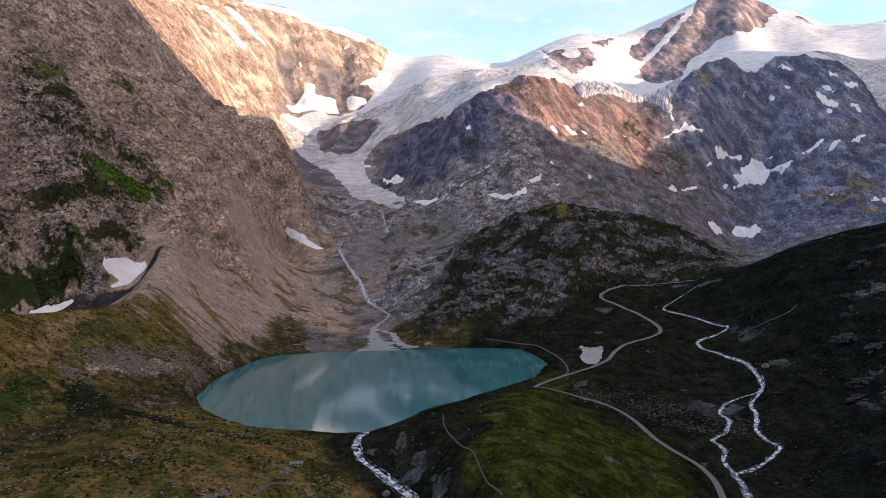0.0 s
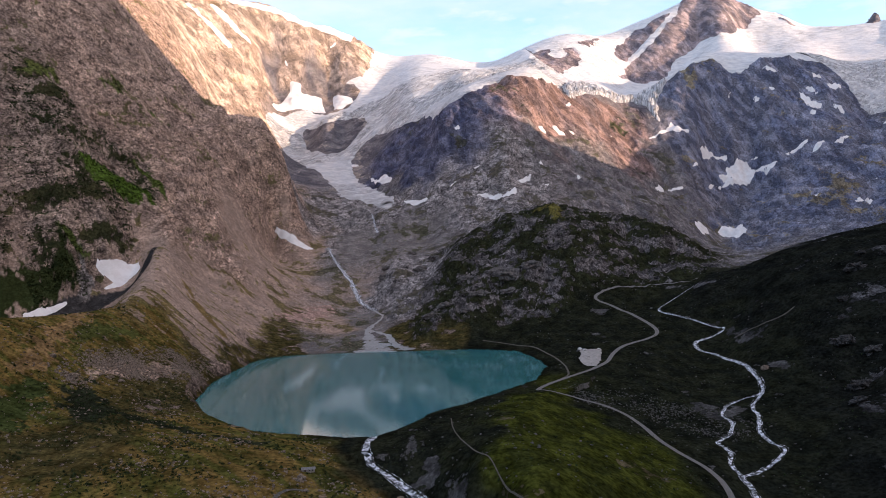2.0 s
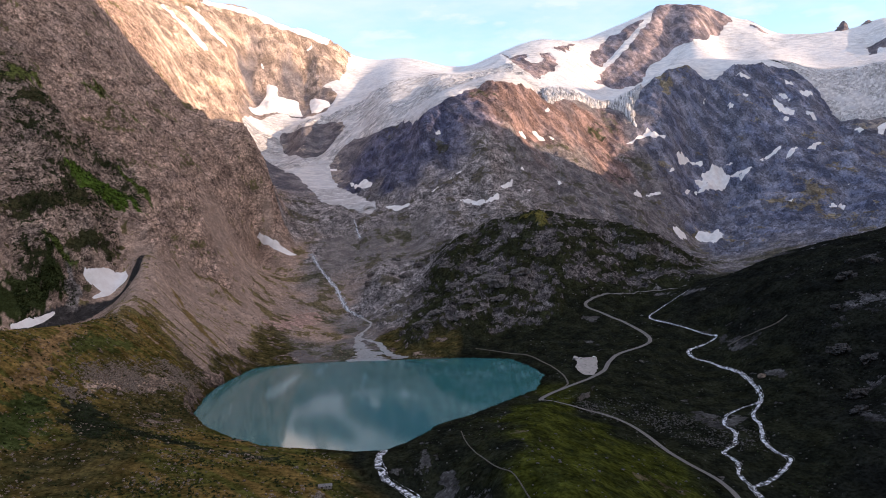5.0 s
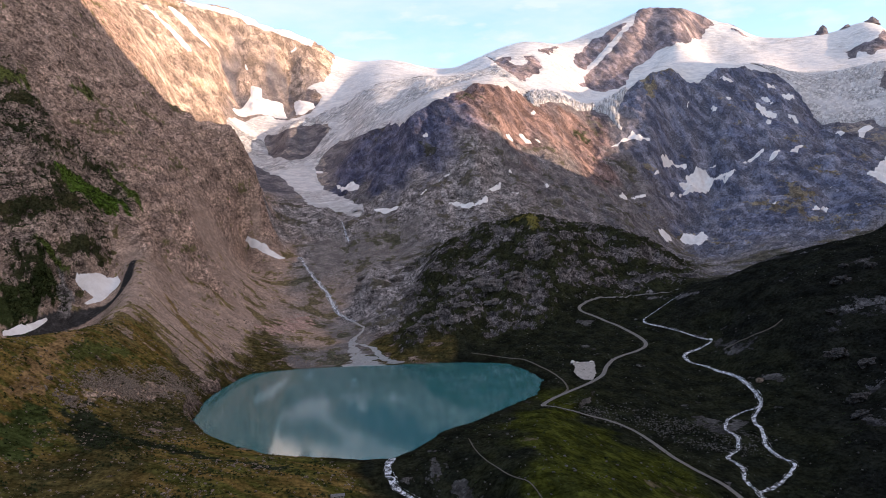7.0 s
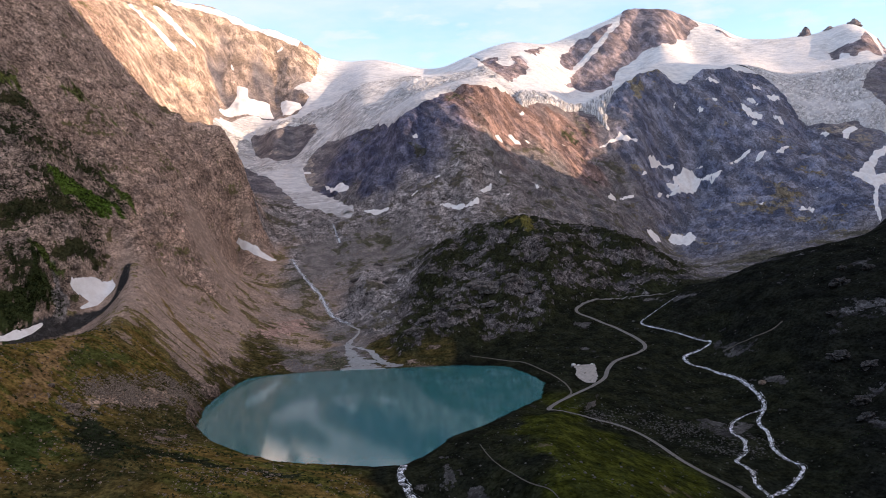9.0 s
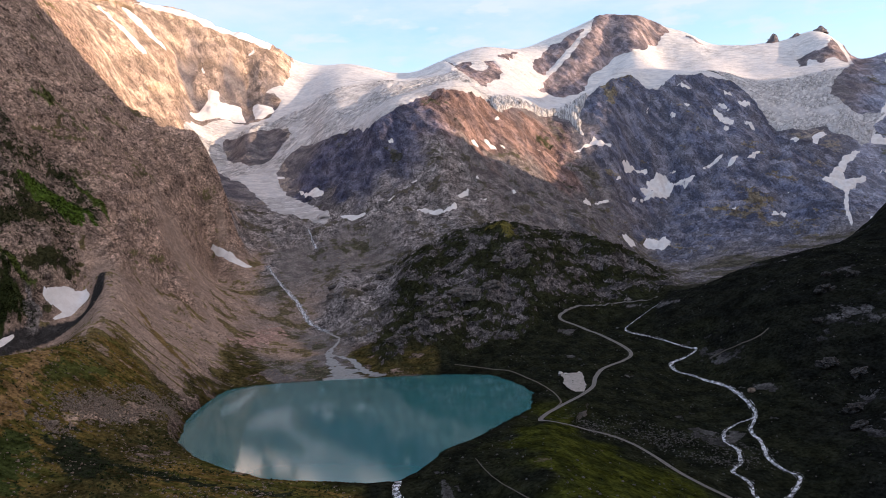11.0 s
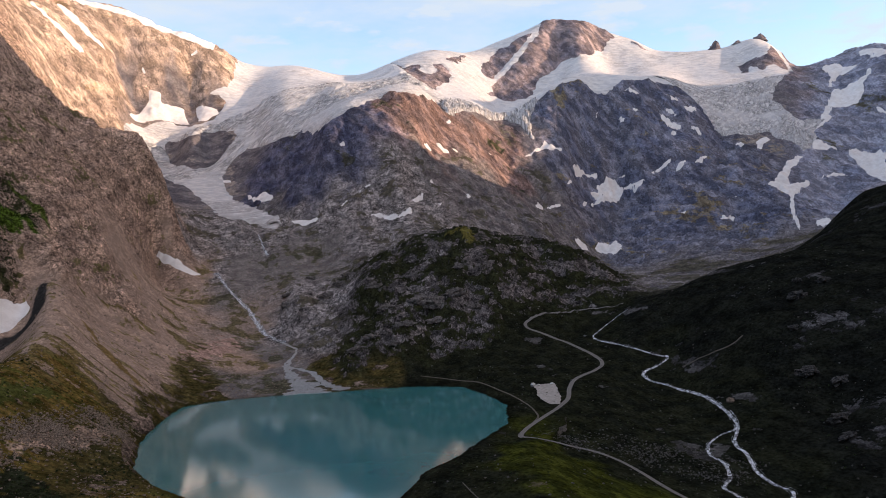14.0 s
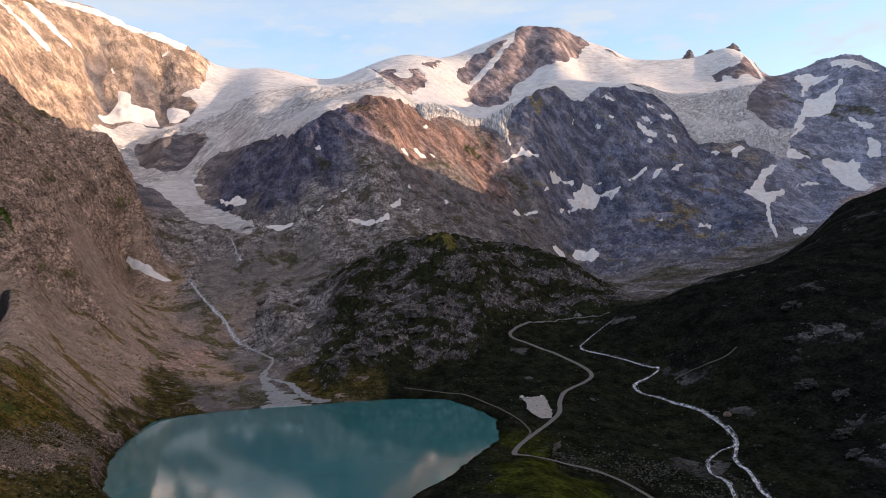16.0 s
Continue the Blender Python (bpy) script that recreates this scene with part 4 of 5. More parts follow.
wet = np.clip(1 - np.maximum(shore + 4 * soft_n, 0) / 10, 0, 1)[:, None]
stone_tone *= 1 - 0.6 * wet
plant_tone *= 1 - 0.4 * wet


# ---- meshes from the sheet ----
def fast_mesh(name, verts, faces, smooth=True):
    """A mesh from arrays of points and of triangles or quads."""
    me = bpy.data.meshes.new(name)
    n, k = faces.shape
    me.vertices.add(len(verts))
    me.vertices.foreach_set("co", np.ascontiguousarray(verts, np.float32).ravel())
    me.loops.add(n * k)
    me.loops.foreach_set("vertex_index", np.ascontiguousarray(faces, np.int32).ravel())
    me.polygons.add(n)
    me.polygons.foreach_set("loop_start", np.arange(0, n * k, k, dtype=np.int32))
    me.polygons.foreach_set("use_smooth", np.full(n, smooth, bool))
    me.update(calc_edges=True)
    return me


GV = np.c_[GX, GY, GZ].astype(np.float32)
i0 = (np.arange(NR - 1)[:, None] * NS + np.arange(NS)[None, :]).ravel()
i1 = (np.arange(NR - 1)[:, None] * NS + (np.arange(NS)[None, :] + 1) % NS).ravel()
QUADS = np.c_[i0, i0 + NS, i1 + NS, i1]


def sheet_piece(name, faces, label, category):
    used, faces = np.unique(faces, return_inverse=True)
    faces = faces.reshape(-1, 4)
    me = fast_mesh(name, GV[used], faces)
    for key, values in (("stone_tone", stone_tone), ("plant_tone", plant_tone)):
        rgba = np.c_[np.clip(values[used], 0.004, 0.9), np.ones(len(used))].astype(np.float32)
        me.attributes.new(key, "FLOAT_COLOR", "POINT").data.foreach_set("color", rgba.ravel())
    for key, values in (("growth", growth), ("hard", hard)):
        me.attributes.new(key, "FLOAT", "POINT").data.foreach_set("value", np.ascontiguousarray(values[used], np.float32))
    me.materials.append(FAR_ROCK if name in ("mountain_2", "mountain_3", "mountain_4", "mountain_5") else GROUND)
    return tagged(new(name, me), label, category, kind="structure")


PIECES = [
    ("ground", "meadow rubble heath lawn gravel ice", "grassy and stony alpine valley floor round a lake", "ground"),
    ("mountain_1", "rock crag", "steep brown rocky mountainside with green ledges", "mountain"),
    ("slope", "scree", "bare pinkish scree slope with a moraine crest", "slope"),
    ("hill_1", "moor", "dark heath-covered hill with scattered outcrops", "hill"),
    ("hill_2", "knoll slab fell", "rocky knoll and ice-worn slabs with patchy grass", "hill"),
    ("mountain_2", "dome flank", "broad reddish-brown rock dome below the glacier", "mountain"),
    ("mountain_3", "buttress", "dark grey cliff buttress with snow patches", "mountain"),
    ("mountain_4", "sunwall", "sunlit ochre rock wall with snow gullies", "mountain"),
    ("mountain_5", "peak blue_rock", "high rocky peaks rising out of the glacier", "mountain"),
]
owner = np.zeros((NR * NS, len(PIECES)), np.float32)
for n, (_, covers, _, _) in enumerate(PIECES):
    for c in covers.split():
        owner[:, n] += share[:, COVERS.index(c)]
owner = owner.argmax(1)[QUADS[:, 0]]
for n, (name, _, label, category) in enumerate(PIECES):
    sheet_piece(name, QUADS[owner == n], label, category)

Z32 = GZ.reshape(NR, NS)


def ground_at(x, y):
    """Height of the sheet in the valley's fine part."""
    x, y = np.atleast_1d(np.asarray(x, float)), np.atleast_1d(np.asarray(y, float))
    r, th = np.hypot(x - HUB[0], y - HUB[1]), np.arctan2(x - HUB[0], y - HUB[1])
    i, j = np.interp(r, rings, np.arange(NR)), np.interp(th, spokes[:840], np.arange(840))
    a, b = np.clip(i.astype(int), 0, NR - 2), np.clip(j.astype(int), 0, 838)
    i, j = i - a, j - b
    return Z32[a, b] * (1 - i) * (1 - j) + Z32[a + 1, b] * i * (1 - j) + Z32[a, b + 1] * (1 - i) * j + Z32[a + 1, b + 1] * i * j


def laid_on(name, field, box, lift, edge, material, extra=None, keep=None, whole=False):
    """A layer on the sheet where field(x, y) < 0, thinning out towards its edge."""
    x0, x1, y0, y1 = box
    near = (GX > x0) & (GX < x1) & (GY > y0) & (GY < y1)
    ids = np.nonzero(near)[0]
    f = np.full(NR * NS, 1e6, np.float32)
    f[ids] = field(GX[ids], GY[ids])
    q = QUADS[near[QUADS].all(1)]
    q = q[(f[q] < 0).any(1)]
    if keep is not None:
        q = q[keep(GX[q[:, 0]], GY[q[:, 0]])]
    if not len(q):
        return None
    t = np.r_[q[:, [0, 1, 2]], q[:, [0, 2, 3]]]
    inside = f[t] < 0
    count = inside.sum(1)
    rows = [np.stack([np.stack([t[count == 3][:, k]] * 2, 1) for k in range(3)], 1)]
    for have, lone in ((1, True), (2, False)):
        tt, ii = t[count == have], inside[count == have]
        apex = np.argmax(ii if lone else ~ii, 1)
        a, b, c = (tt[np.arange(len(tt)), (apex + k) % 3] for k in range(3))
        own = lambda p: np.stack([p, p], 1)
        cut = lambda p, r: np.stack([p, r], 1)
        if lone:
            rows.append(np.stack([own(a), cut(a, b), cut(a, c)], 1))
        else:
            rows.append(np.stack([cut(b, a), own(b), own(c)], 1))
            rows.append(np.stack([cut(b, a), own(c), cut(c, a)], 1))
    keys = np.concatenate(rows)
    if whole:  # the largest connected piece alone
        corner = np.sort(keys.reshape(-1, 2), axis=1) @ np.array([NR * NS, 1], np.int64)
        _, tri = np.unique(corner, return_inverse=True)
        tri = tri.reshape(-1, 3)
        mark = np.arange(tri.max() + 1)
        for _ in range(400):
            low = mark[tri].min(1)
            after = mark.copy()
            for k in range(3):
                np.minimum.at(after, tri[:, k], low)
            if (after == mark).all():
                break
            mark = after
        kind = mark[tri[:, 0]]
        keys = keys[kind == np.bincount(kind).argmax()]
    keys = keys.reshape(-1, 2)
    keys.sort(axis=1)
    code, faces = np.unique(keys[:, 0].astype(np.int64) * (NR * NS) + keys[:, 1], return_inverse=True)
    p, r = code // (NR * NS), code % (NR * NS)
    k = np.where(p == r, 0.0, f[p] / np.where(f[p] == f[r], 1, f[p] - f[r]))[:, None]
    co = GV[p] * (1 - k) + GV[r] * k
    depth = np.where(p == r, -f[p], 0.0)
    co[:, 2] += lift * np.clip(depth / edge, 0.12, 1)
    if extra is not None:
        co[:, 2] += extra(co[:, 0], co[:, 1], np.clip(depth / edge, 0, 1))
    me = fast_mesh(name, co, faces.reshape(-1, 3))
    me.materials.append(material)
    return new(name, me)


# ---- lake ----
def lake_surface():
    bm = bmesh.new()
    ring = []
    for (ax, ay), (bx, by) in zip(LAKE, LAKE[1:] + LAKE[:1]):
        for k in range(4):
            x, y = ax + k / 4 * (bx - ax), ay + k / 4 * (by - ay)
            d = Vector((x + 80, y - 900, 0)).normalized() * 7
            ring.append(bm.verts.new((x + d.x, y + d.y, 0)))
    bm.faces.new(ring)
    bmesh.ops.triangulate(bm, faces=bm.faces)
    me = bpy.data.meshes.new("lake")
    bm.to_mesh(me)
    bm.free()
    me.materials.append(WATER)
    return tagged(new("lake", me), "still milky turquoise mountain lake mirroring the clouds", "lake", kind="structure")


lake_surface()
# ---- glaciers ----
def firn_swell(x, y, d):
    """Low swells and a few sagging crevasses in the firn."""
    return d * (2.5 * billows(x, y, 160, 3, 76) + 1.2 * billows(0.4 * x, 1.4 * y, 40, 3, 77))


def seracs(x, y, d):
    """Crevassed relief, strongest where the ice breaks over its bed."""
    fall = np.clip(billows(x, y, 420, 2, 71) * 1.5 + 0.45, 0, 1)
    return d * fall ** 2 * (11.0 * billows(0.45 * x + 0.5 * y, 1.5 * y - 0.9 * x, 52, 4, 72, ridged=True, gain=0.6) - 1.0)


def broken_front(x, y, d):
    """Ribs and clefts of the serac cliff, besides the common relief."""
    return seracs(x, y, d) + d * 13.0 * billows(x + 0.3 * y, 0.3 * y, 34, 3, 74, ridged=True)


def ragged(x, y, size=60, depth=9):
    return depth * billows(x, y, size, 4, 23, gain=0.6)


def glacier(field, box, label, parts):
    """A glacier of parts, each with its name, label and test on the plan."""
    base = new("glacier")
    for name, note, keep in parts:
        ob = laid_on(name, field, box, 4.0, 14.0, {"icefall": ICEFALL, "ice_front": ICE_CLIFF, "tongue": GLACIER}.get(name, FIRN), {"ice_front": broken_front, "firn_basin": firn_swell, "snowfield": firn_swell}.get(name, seracs), keep)
        if ob:
            ob.parent = base
            tagged(ob, note)
    return tagged(base, label, "glacier")


glacier(lambda x, y: np.maximum(polygon_gap(x, y, ICE_MAIN), -polygon_gap(x, y, ROCK_ISLE)) + ragged(x, y), (-900, 640, 2150, 5100), "crevassed valley glacier with a grey dirty tongue", (
    ("firn_basin", "smooth white firn basin", lambda x, y: y - 0.3 * x >= 3700),
    ("icefall", "crevassed pale icefall", lambda x, y: (y - 0.3 * x < 3700) & (y >= 3080)),
    ("tongue", "grey dirty glacier tongue", lambda x, y: (y - 0.3 * x < 3700) & (y < 3080)),
))


def icefield(x, y):
    """The high ice, less the rocks that stand out of it and the valley glacier."""
    gap = np.maximum(polygon_gap(x, y, ICE_HIGH), -polygon_gap(x, y, ICE_MAIN) + 1)
    for ring in ROCKS_HIGH:
        gap = np.maximum(gap, -polygon_gap(x, y, ring))
    return gap + ragged(x, y)


glacier(icefield, (430, 1080, 2950, 4950), "white hanging glacier with a broken ice front", (
    ("snowfield", "smooth white upper snowfield", lambda x, y: (y - 0.5 * x >= 2960) & (x < 1040)),
    ("ice_front", "jagged serac cliff", lambda x, y: (y - 0.5 * x < 2960) & (x < 1040)),
))
glacier(icefield, (1000, 3050, 2750, 4950), "broad snow-covered icefield below the high peaks", (
    ("snowfield", "wide smooth snowfield", lambda x, y: (x >= 1040) & ((y >= 3650) | (x < 1700))),
    ("icefall", "crevassed ice slope", lambda x, y: (x >= 1700) & (y < 3650)),
))

# ---- snow patches: outlines on the plan ----
PATCHES_FAR = [
    [(2690, 3713), (2778, 3736), (2735, 3496), (2720, 3543), (2649, 3546), (2568, 3488), (2485, 3379), (2498, 3426), (2628, 3570), (2649, 3637)],
    [(2473, 3373), (2547, 3367), (2618, 3363), (2692, 3383), (2682, 3353), (2570, 3282), (2523, 3218), (2433, 3151), (2367, 3154), (2352, 3190), (2320, 3179), (2281, 3158), (2266, 3114), (2156, 3049), (2113, 3037), (2185, 3099), (2309, 3210), (2394, 3283)],
    [(2445, 3073), (2445, 3025), (2446, 2933), (2442, 2914), (2388, 2916), (2428, 2991), (2428, 3033)],
    [(2898, 3739), (2839, 3587), (2866, 3482), (2851, 3376), (2850, 3307), (2818, 3307), (2802, 3395), (2767, 3410), (2813, 3577)],
    [(2109, 2835), (2165, 2870), (2193, 2841), (2200, 2804), (2223, 2798), (2203, 2734), (2148, 2687), (2088, 2580), (2043, 2491), (2002, 2501), (2001, 2552), (2035, 2661), (2094, 2773), (2088, 2805)],
    [(1597, 2652), (1607, 2618), (1692, 2687), (1791, 2783), (1888, 2845), (1926, 2860), (1845, 2778), (1784, 2740), (1718, 2674), (1697, 2616), (1749, 2622), (1794, 2650), (1757, 2602), (1706, 2581), (1641, 2525), (1593, 2468), (1493, 2324), (1407, 2188), (1317, 2049), (1358, 2124), (1438, 2261), (1512, 2377), (1598, 2492), (1626, 2583), (1596, 2602)],
    [(1466, 2194), (1491, 2207), (1495, 2162), (1396, 2063), (1407, 2108)],
    [(1852, 2672), (1905, 2698), (1959, 2703), (2015, 2666), (2009, 2637), (1997, 2675), (1904, 2682)],
    [(2053, 2979), (2076, 2940), (2085, 2869), (2092, 2831), (2065, 2878), (1994, 2887)],
    [(2351, 2862), (2354, 2790), (2257, 2689), (2238, 2727), (2282, 2789), (2310, 2804)],
    [(1747, 3047), (1785, 3053), (1759, 2986), (1749, 3010)],
    [(1839, 3033), (1901, 3053), (1896, 3021), (1824, 2968), (1775, 2920)],
    [(1938, 2577), (1941, 2553), (1937, 2554)],
]
PATCHES_MIDDLE = [
    [(1159, 3108), (1195, 3110), (1231, 3137), (1255, 3138), (1260, 3125), (1268, 3092), (1279, 3053), (1296, 3024), (1318, 2996), (1286, 2968), (1267, 2979), (1259, 3071), (1246, 3060), (1212, 3038), (1143, 3019), (1105, 3011), (1008, 2930), (1101, 3028), (1135, 3037), (1105, 3051), (1148, 3066)],
    [(1063, 3109), (1100, 3139), (1125, 3147), (1165, 3148), (1181, 3130), (1145, 3129), (1112, 3131), (1073, 3073), (1060, 3069)],
    [(977, 2974), (1005, 3002), (1055, 3057), (1006, 2992)],
    [(781, 2766), (813, 2827), (826, 2825), (818, 2782), (786, 2761)],
    [(830, 2799), (870, 2843), (904, 2850), (951, 2877), (886, 2829), (840, 2800)],
    [(867, 2625), (919, 2707), (919, 2655), (918, 2630), (861, 2538), (864, 2588)],
    [(969, 2710), (1001, 2746), (1042, 2786), (1053, 2753), (1074, 2763), (1064, 2679), (1014, 2599), (1001, 2639), (989, 2710)],
    [(1349, 3011), (1396, 3021), (1425, 3024), (1439, 2995), (1411, 2987), (1389, 3009), (1351, 2998)],
    [(1418, 2945), (1448, 2956), (1496, 2981), (1446, 2924), (1431, 2927)],
    [(1507, 2944), (1540, 2957), (1593, 2969), (1583, 2965), (1542, 2941), (1501, 2909)],
]
PATCHES_HIGH = [
    [(1529, 3271), (1539, 3244), (1551, 3188), (1580, 3151), (1518, 3149), (1511, 3181)],
    [(1558, 3268), (1577, 3247), (1598, 3183), (1657, 3159), (1674, 3168), (1616, 3150), (1578, 3215), (1565, 3244)],
    [(1611, 3143), (1630, 3112), (1636, 3078), (1615, 3099), (1603, 3119)],
    [(1646, 3256), (1712, 3276), (1697, 3237), (1659, 3227), (1646, 3247)],
    [(1629, 3354), (1647, 3317), (1658, 3306), (1613, 3300)],
    [(1513, 3131), (1536, 3128), (1522, 3104), (1503, 3112)],
    [(1425, 3378), (1465, 3356), (1505, 3361), (1455, 3336)],
    [(1344, 3271), (1360, 3262), (1367, 3250), (1356, 3243), (1347, 3258)],
    [(1239, 3291), (1281, 3330), (1268, 3307)],
    [(968, 3150), (980, 3120), (1012, 3131), (1038, 3133), (1026, 3121), (977, 3099), (949, 3118), (891, 3083), (850, 3077), (895, 3095)],
    [(1320, 2480), (1392, 2543), (1454, 2564), (1478, 2538), (1459, 2523), (1443, 2563), (1355, 2481)],
    [(1299, 2692), (1311, 2678), (1279, 2622), (1265, 2618)],
    [(1271, 3143), (1288, 3123), (1292, 3079), (1279, 3114)],
    [(1493, 2669), (1508, 2653), (1494, 2657)],
    [(1421, 3295), (1437, 3277), (1437, 3261), (1416, 3269)],
    [(1437, 3255), (1462, 3242), (1458, 3240)],
]
PATCHES_LOW = [
    [(357, 2580), (377, 2612), (386, 2601), (382, 2571), (360, 2558)],
    [(417, 2674), (434, 2685), (454, 2689), (462, 2666), (437, 2658), (421, 2658)],
    [(479, 2706), (492, 2716), (503, 2714), (496, 2697)],
    [(107, 2136), (146, 2146), (166, 2125), (185, 2094), (209, 2106), (228, 2132), (226, 2103), (198, 2082), (169, 2088), (144, 2129), (122, 2134)],
    [(238, 2171), (265, 2228), (285, 2256), (278, 2222), (263, 2203), (244, 2161)],
    [(436, 2404), (440, 2352), (446, 2344), (431, 2339)],
    [(302, 2201), (333, 2239), (326, 2214)],
    [(122, 2264), (142, 2267), (140, 2251)],
    [(99, 2248), (116, 2257), (112, 2247)],
    [(47, 2194), (70, 2228), (74, 2218), (56, 2193)],
    [(-88, 2297), (-64, 2262), (-34, 2226), (-11, 2214), (-4, 2196), (-27, 2205), (-58, 2220), (-77, 2266)],
    [(-218, 2857), (-170, 2712), (-121, 2634), (-116, 2571), (-146, 2624), (-116, 2544), (-169, 2649)],
    [(-99, 2557), (-76, 2462), (-91, 2521)],
    [(86, 2524), (101, 2526), (105, 2516), (87, 2499)],
    [(509, 2912), (544, 2959), (521, 2900)],
    [(677, 2969), (725, 3026), (702, 2991)],
    [(314, 2299), (337, 2357), (326, 2305)],
    [(-293, 3086), (-263, 3062), (-257, 3040), (-288, 3058)],
]
PATCHES_NEAR = [
    [(-393, 1952), (-378, 1960), (-350, 1939), (-323, 1931), (-290, 1949), (-300, 1920), (-327, 1906), (-363, 1934), (-385, 1955)],
    [(-481, 1131), (-477, 1145), (-472, 1153), (-447, 1204), (-438, 1186), (-436, 1168), (-444, 1155), (-447, 1133), (-461, 1115), (-468, 1113), (-463, 1122), (-459, 1132)],
    [(-525, 1012), (-519, 1028), (-508, 1049), (-489, 1071), (-493, 1061), (-499, 1044), (-514, 1016), (-522, 1005)],
]
PATCHES_WALL = [
    [(-1035, 3567), (-977, 3573), (-898, 3603), (-841, 3601), (-826, 3580), (-844, 3534), (-909, 3549), (-962, 3535), (-1013, 3518)],
    [(-982, 3733), (-930, 3768), (-853, 3740), (-783, 3743), (-769, 3745), (-800, 3700), (-866, 3679), (-943, 3712)],
    [(-692, 3602), (-678, 3669), (-618, 3747), (-666, 3764), (-718, 3681), (-646, 3772), (-619, 3753), (-627, 3789), (-596, 3787), (-558, 3784), (-564, 3757), (-520, 3771), (-472, 3790), (-461, 3737), (-436, 3653), (-515, 3696), (-586, 3667), (-655, 3629), (-677, 3622)],
    [(-436, 3821), (-408, 3802), (-328, 3773), (-319, 3731), (-374, 3667), (-412, 3672)],
    [(-681, 3881), (-660, 3886), (-640, 3858), (-626, 3839), (-640, 3828), (-663, 3857)],
    [(-457, 4042), (-425, 4058), (-408, 4047), (-444, 4025), (-462, 4024)],
    [(-338, 4058), (-318, 4077), (-325, 4039)],
    [(-951, 3889), (-813, 3972), (-717, 4022), (-614, 4037), (-535, 4046), (-457, 4074), (-349, 4095), (-339, 4225), (-447, 4204), (-525, 4176), (-604, 4167), (-707, 4152), (-803, 4102), (-941, 4019)],
]


def snow_patch(ring, label, grow=-1.0):
    xs, ys = [p[0] for p in ring], [p[1] for p in ring]
    size = min(max(xs) - min(xs), max(ys) - min(ys))
    field = lambda x, y: polygon_gap(x, y, ring) + ragged(x, y, 26, min(3.0, 0.035 * size)) + grow
    ob = laid_on("snow_patch", field, (min(xs) - 40, max(xs) + 40, min(ys) - 40, max(ys) + 40), 1.6, 5.0, SNOW, whole=True)
    if ob:
        tagged(ob, label, "snow patch", "old snow patches on the mountains")


for rings_of, label in (
    (PATCHES_FAR, "snow-filled gully between far haze-tinted cliffs"),
    (PATCHES_HIGH, "summer snow lingering on a rock ledge"),
    (PATCHES_MIDDLE, "melting snow patch below a dark cliff"),
    (PATCHES_LOW, "small dirty snow patch on bare stone"),
    (PATCHES_NEAR, "old dusty snow lying in a hollow"),
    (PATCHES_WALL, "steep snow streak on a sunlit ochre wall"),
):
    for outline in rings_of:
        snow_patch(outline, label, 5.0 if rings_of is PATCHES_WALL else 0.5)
# ---- road, paths and streams ----
def smooth_line(points, step):
    """A curve through plan points (x, y, half width), sampled every step metres."""
    p = np.array(points, float)
    p = np.r_[[2 * p[0] - p[1]], p, [2 * p[-1] - p[-2]]]
    out = []
    for k in range(1, len(p) - 2):
        n = max(2, int(np.hypot(*(p[k + 1] - p[k])[:2]) / step))
        t = np.linspace(0, 1, n, endpoint=False)[:, None]
        a, b, c, d = p[k - 1], p[k], p[k + 1], p[k + 2]
        out.append(b + 0.5 * t * (c - a + t * (2 * a - 5 * b + 4 * c - d + t * (3 * (b - c) + d - a))))
    return np.concatenate(out + [p[-2:-1]])


def ribbon(name, points, material, lift, wild=0.0, step=3.0, across=4, seed=5):
    """A strip that lies on the ground; wild: raggedness of its edges."""
    line = smooth_line(points, step)
    way = np.gradient(line[:, :2], axis=0)
    way /= np.linalg.norm(way, axis=1, keepdims=True) + 1e-9
    side = np.c_[way[:, 1], -way[:, 0]]
    rows = []
    for k in range(across + 1):
        s = 2 * k / across - 1
        half = line[:, 2] * (1 + wild * billows(line[:, 0] * 1.0 + 300 * (s > 0), line[:, 1], 14, 3, seed))
        xy = line[:, :2] + side * (s * half)[:, None]
        z = ground_at(xy[:, 0], xy[:, 1])
        rows.append(np.c_[xy, z])
    rows = np.stack(rows, 1)
    rows[:, :, 2] = np.maximum(rows[:, :, 2], rows[:, :, 2].mean(1, keepdims=True) - 0.4) + lift
    n = len(line)
    i = (np.arange(n - 1)[:, None] * (across + 1) + np.arange(across)[None, :]).ravel()
    me = fast_mesh(name, rows.reshape(-1, 3), np.c_[i, i + across + 1, i + across + 2, i + 1][:, ::-1])
    me.materials.append(material)
    return new(name, me)


def wide(points, half):
    return [(x, y, half) for x, y in points]


ROAD = [(180, 530), (188, 574), (186, 602), (177, 627), (168, 662), (166, 705), (157, 737), (141, 760), (117, 775), (94, 780), (86, 798), (99, 824), (124, 857), (163, 905), (186, 936), (203, 975), (226, 1011), (262, 1037), (281, 1058), (285, 1094), (278, 1165), (260, 1228), (244, 1262), (266, 1288), (308, 1312), (364, 1310), (407, 1260)]
tagged(ribbon("road", wide(ROAD, 2.6), ASPHALT, 0.55), "narrow grey mountain road winding across dark heath", "road", kind="structure")
tagged(ribbon("parking_area", [(164, 918, 5), (167, 940, 11), (174, 970, 13), (181, 1004, 13)], GRAVEL, 0.5, 0.15), "pale gravel parking area beside the road", "parking area", kind="structure")
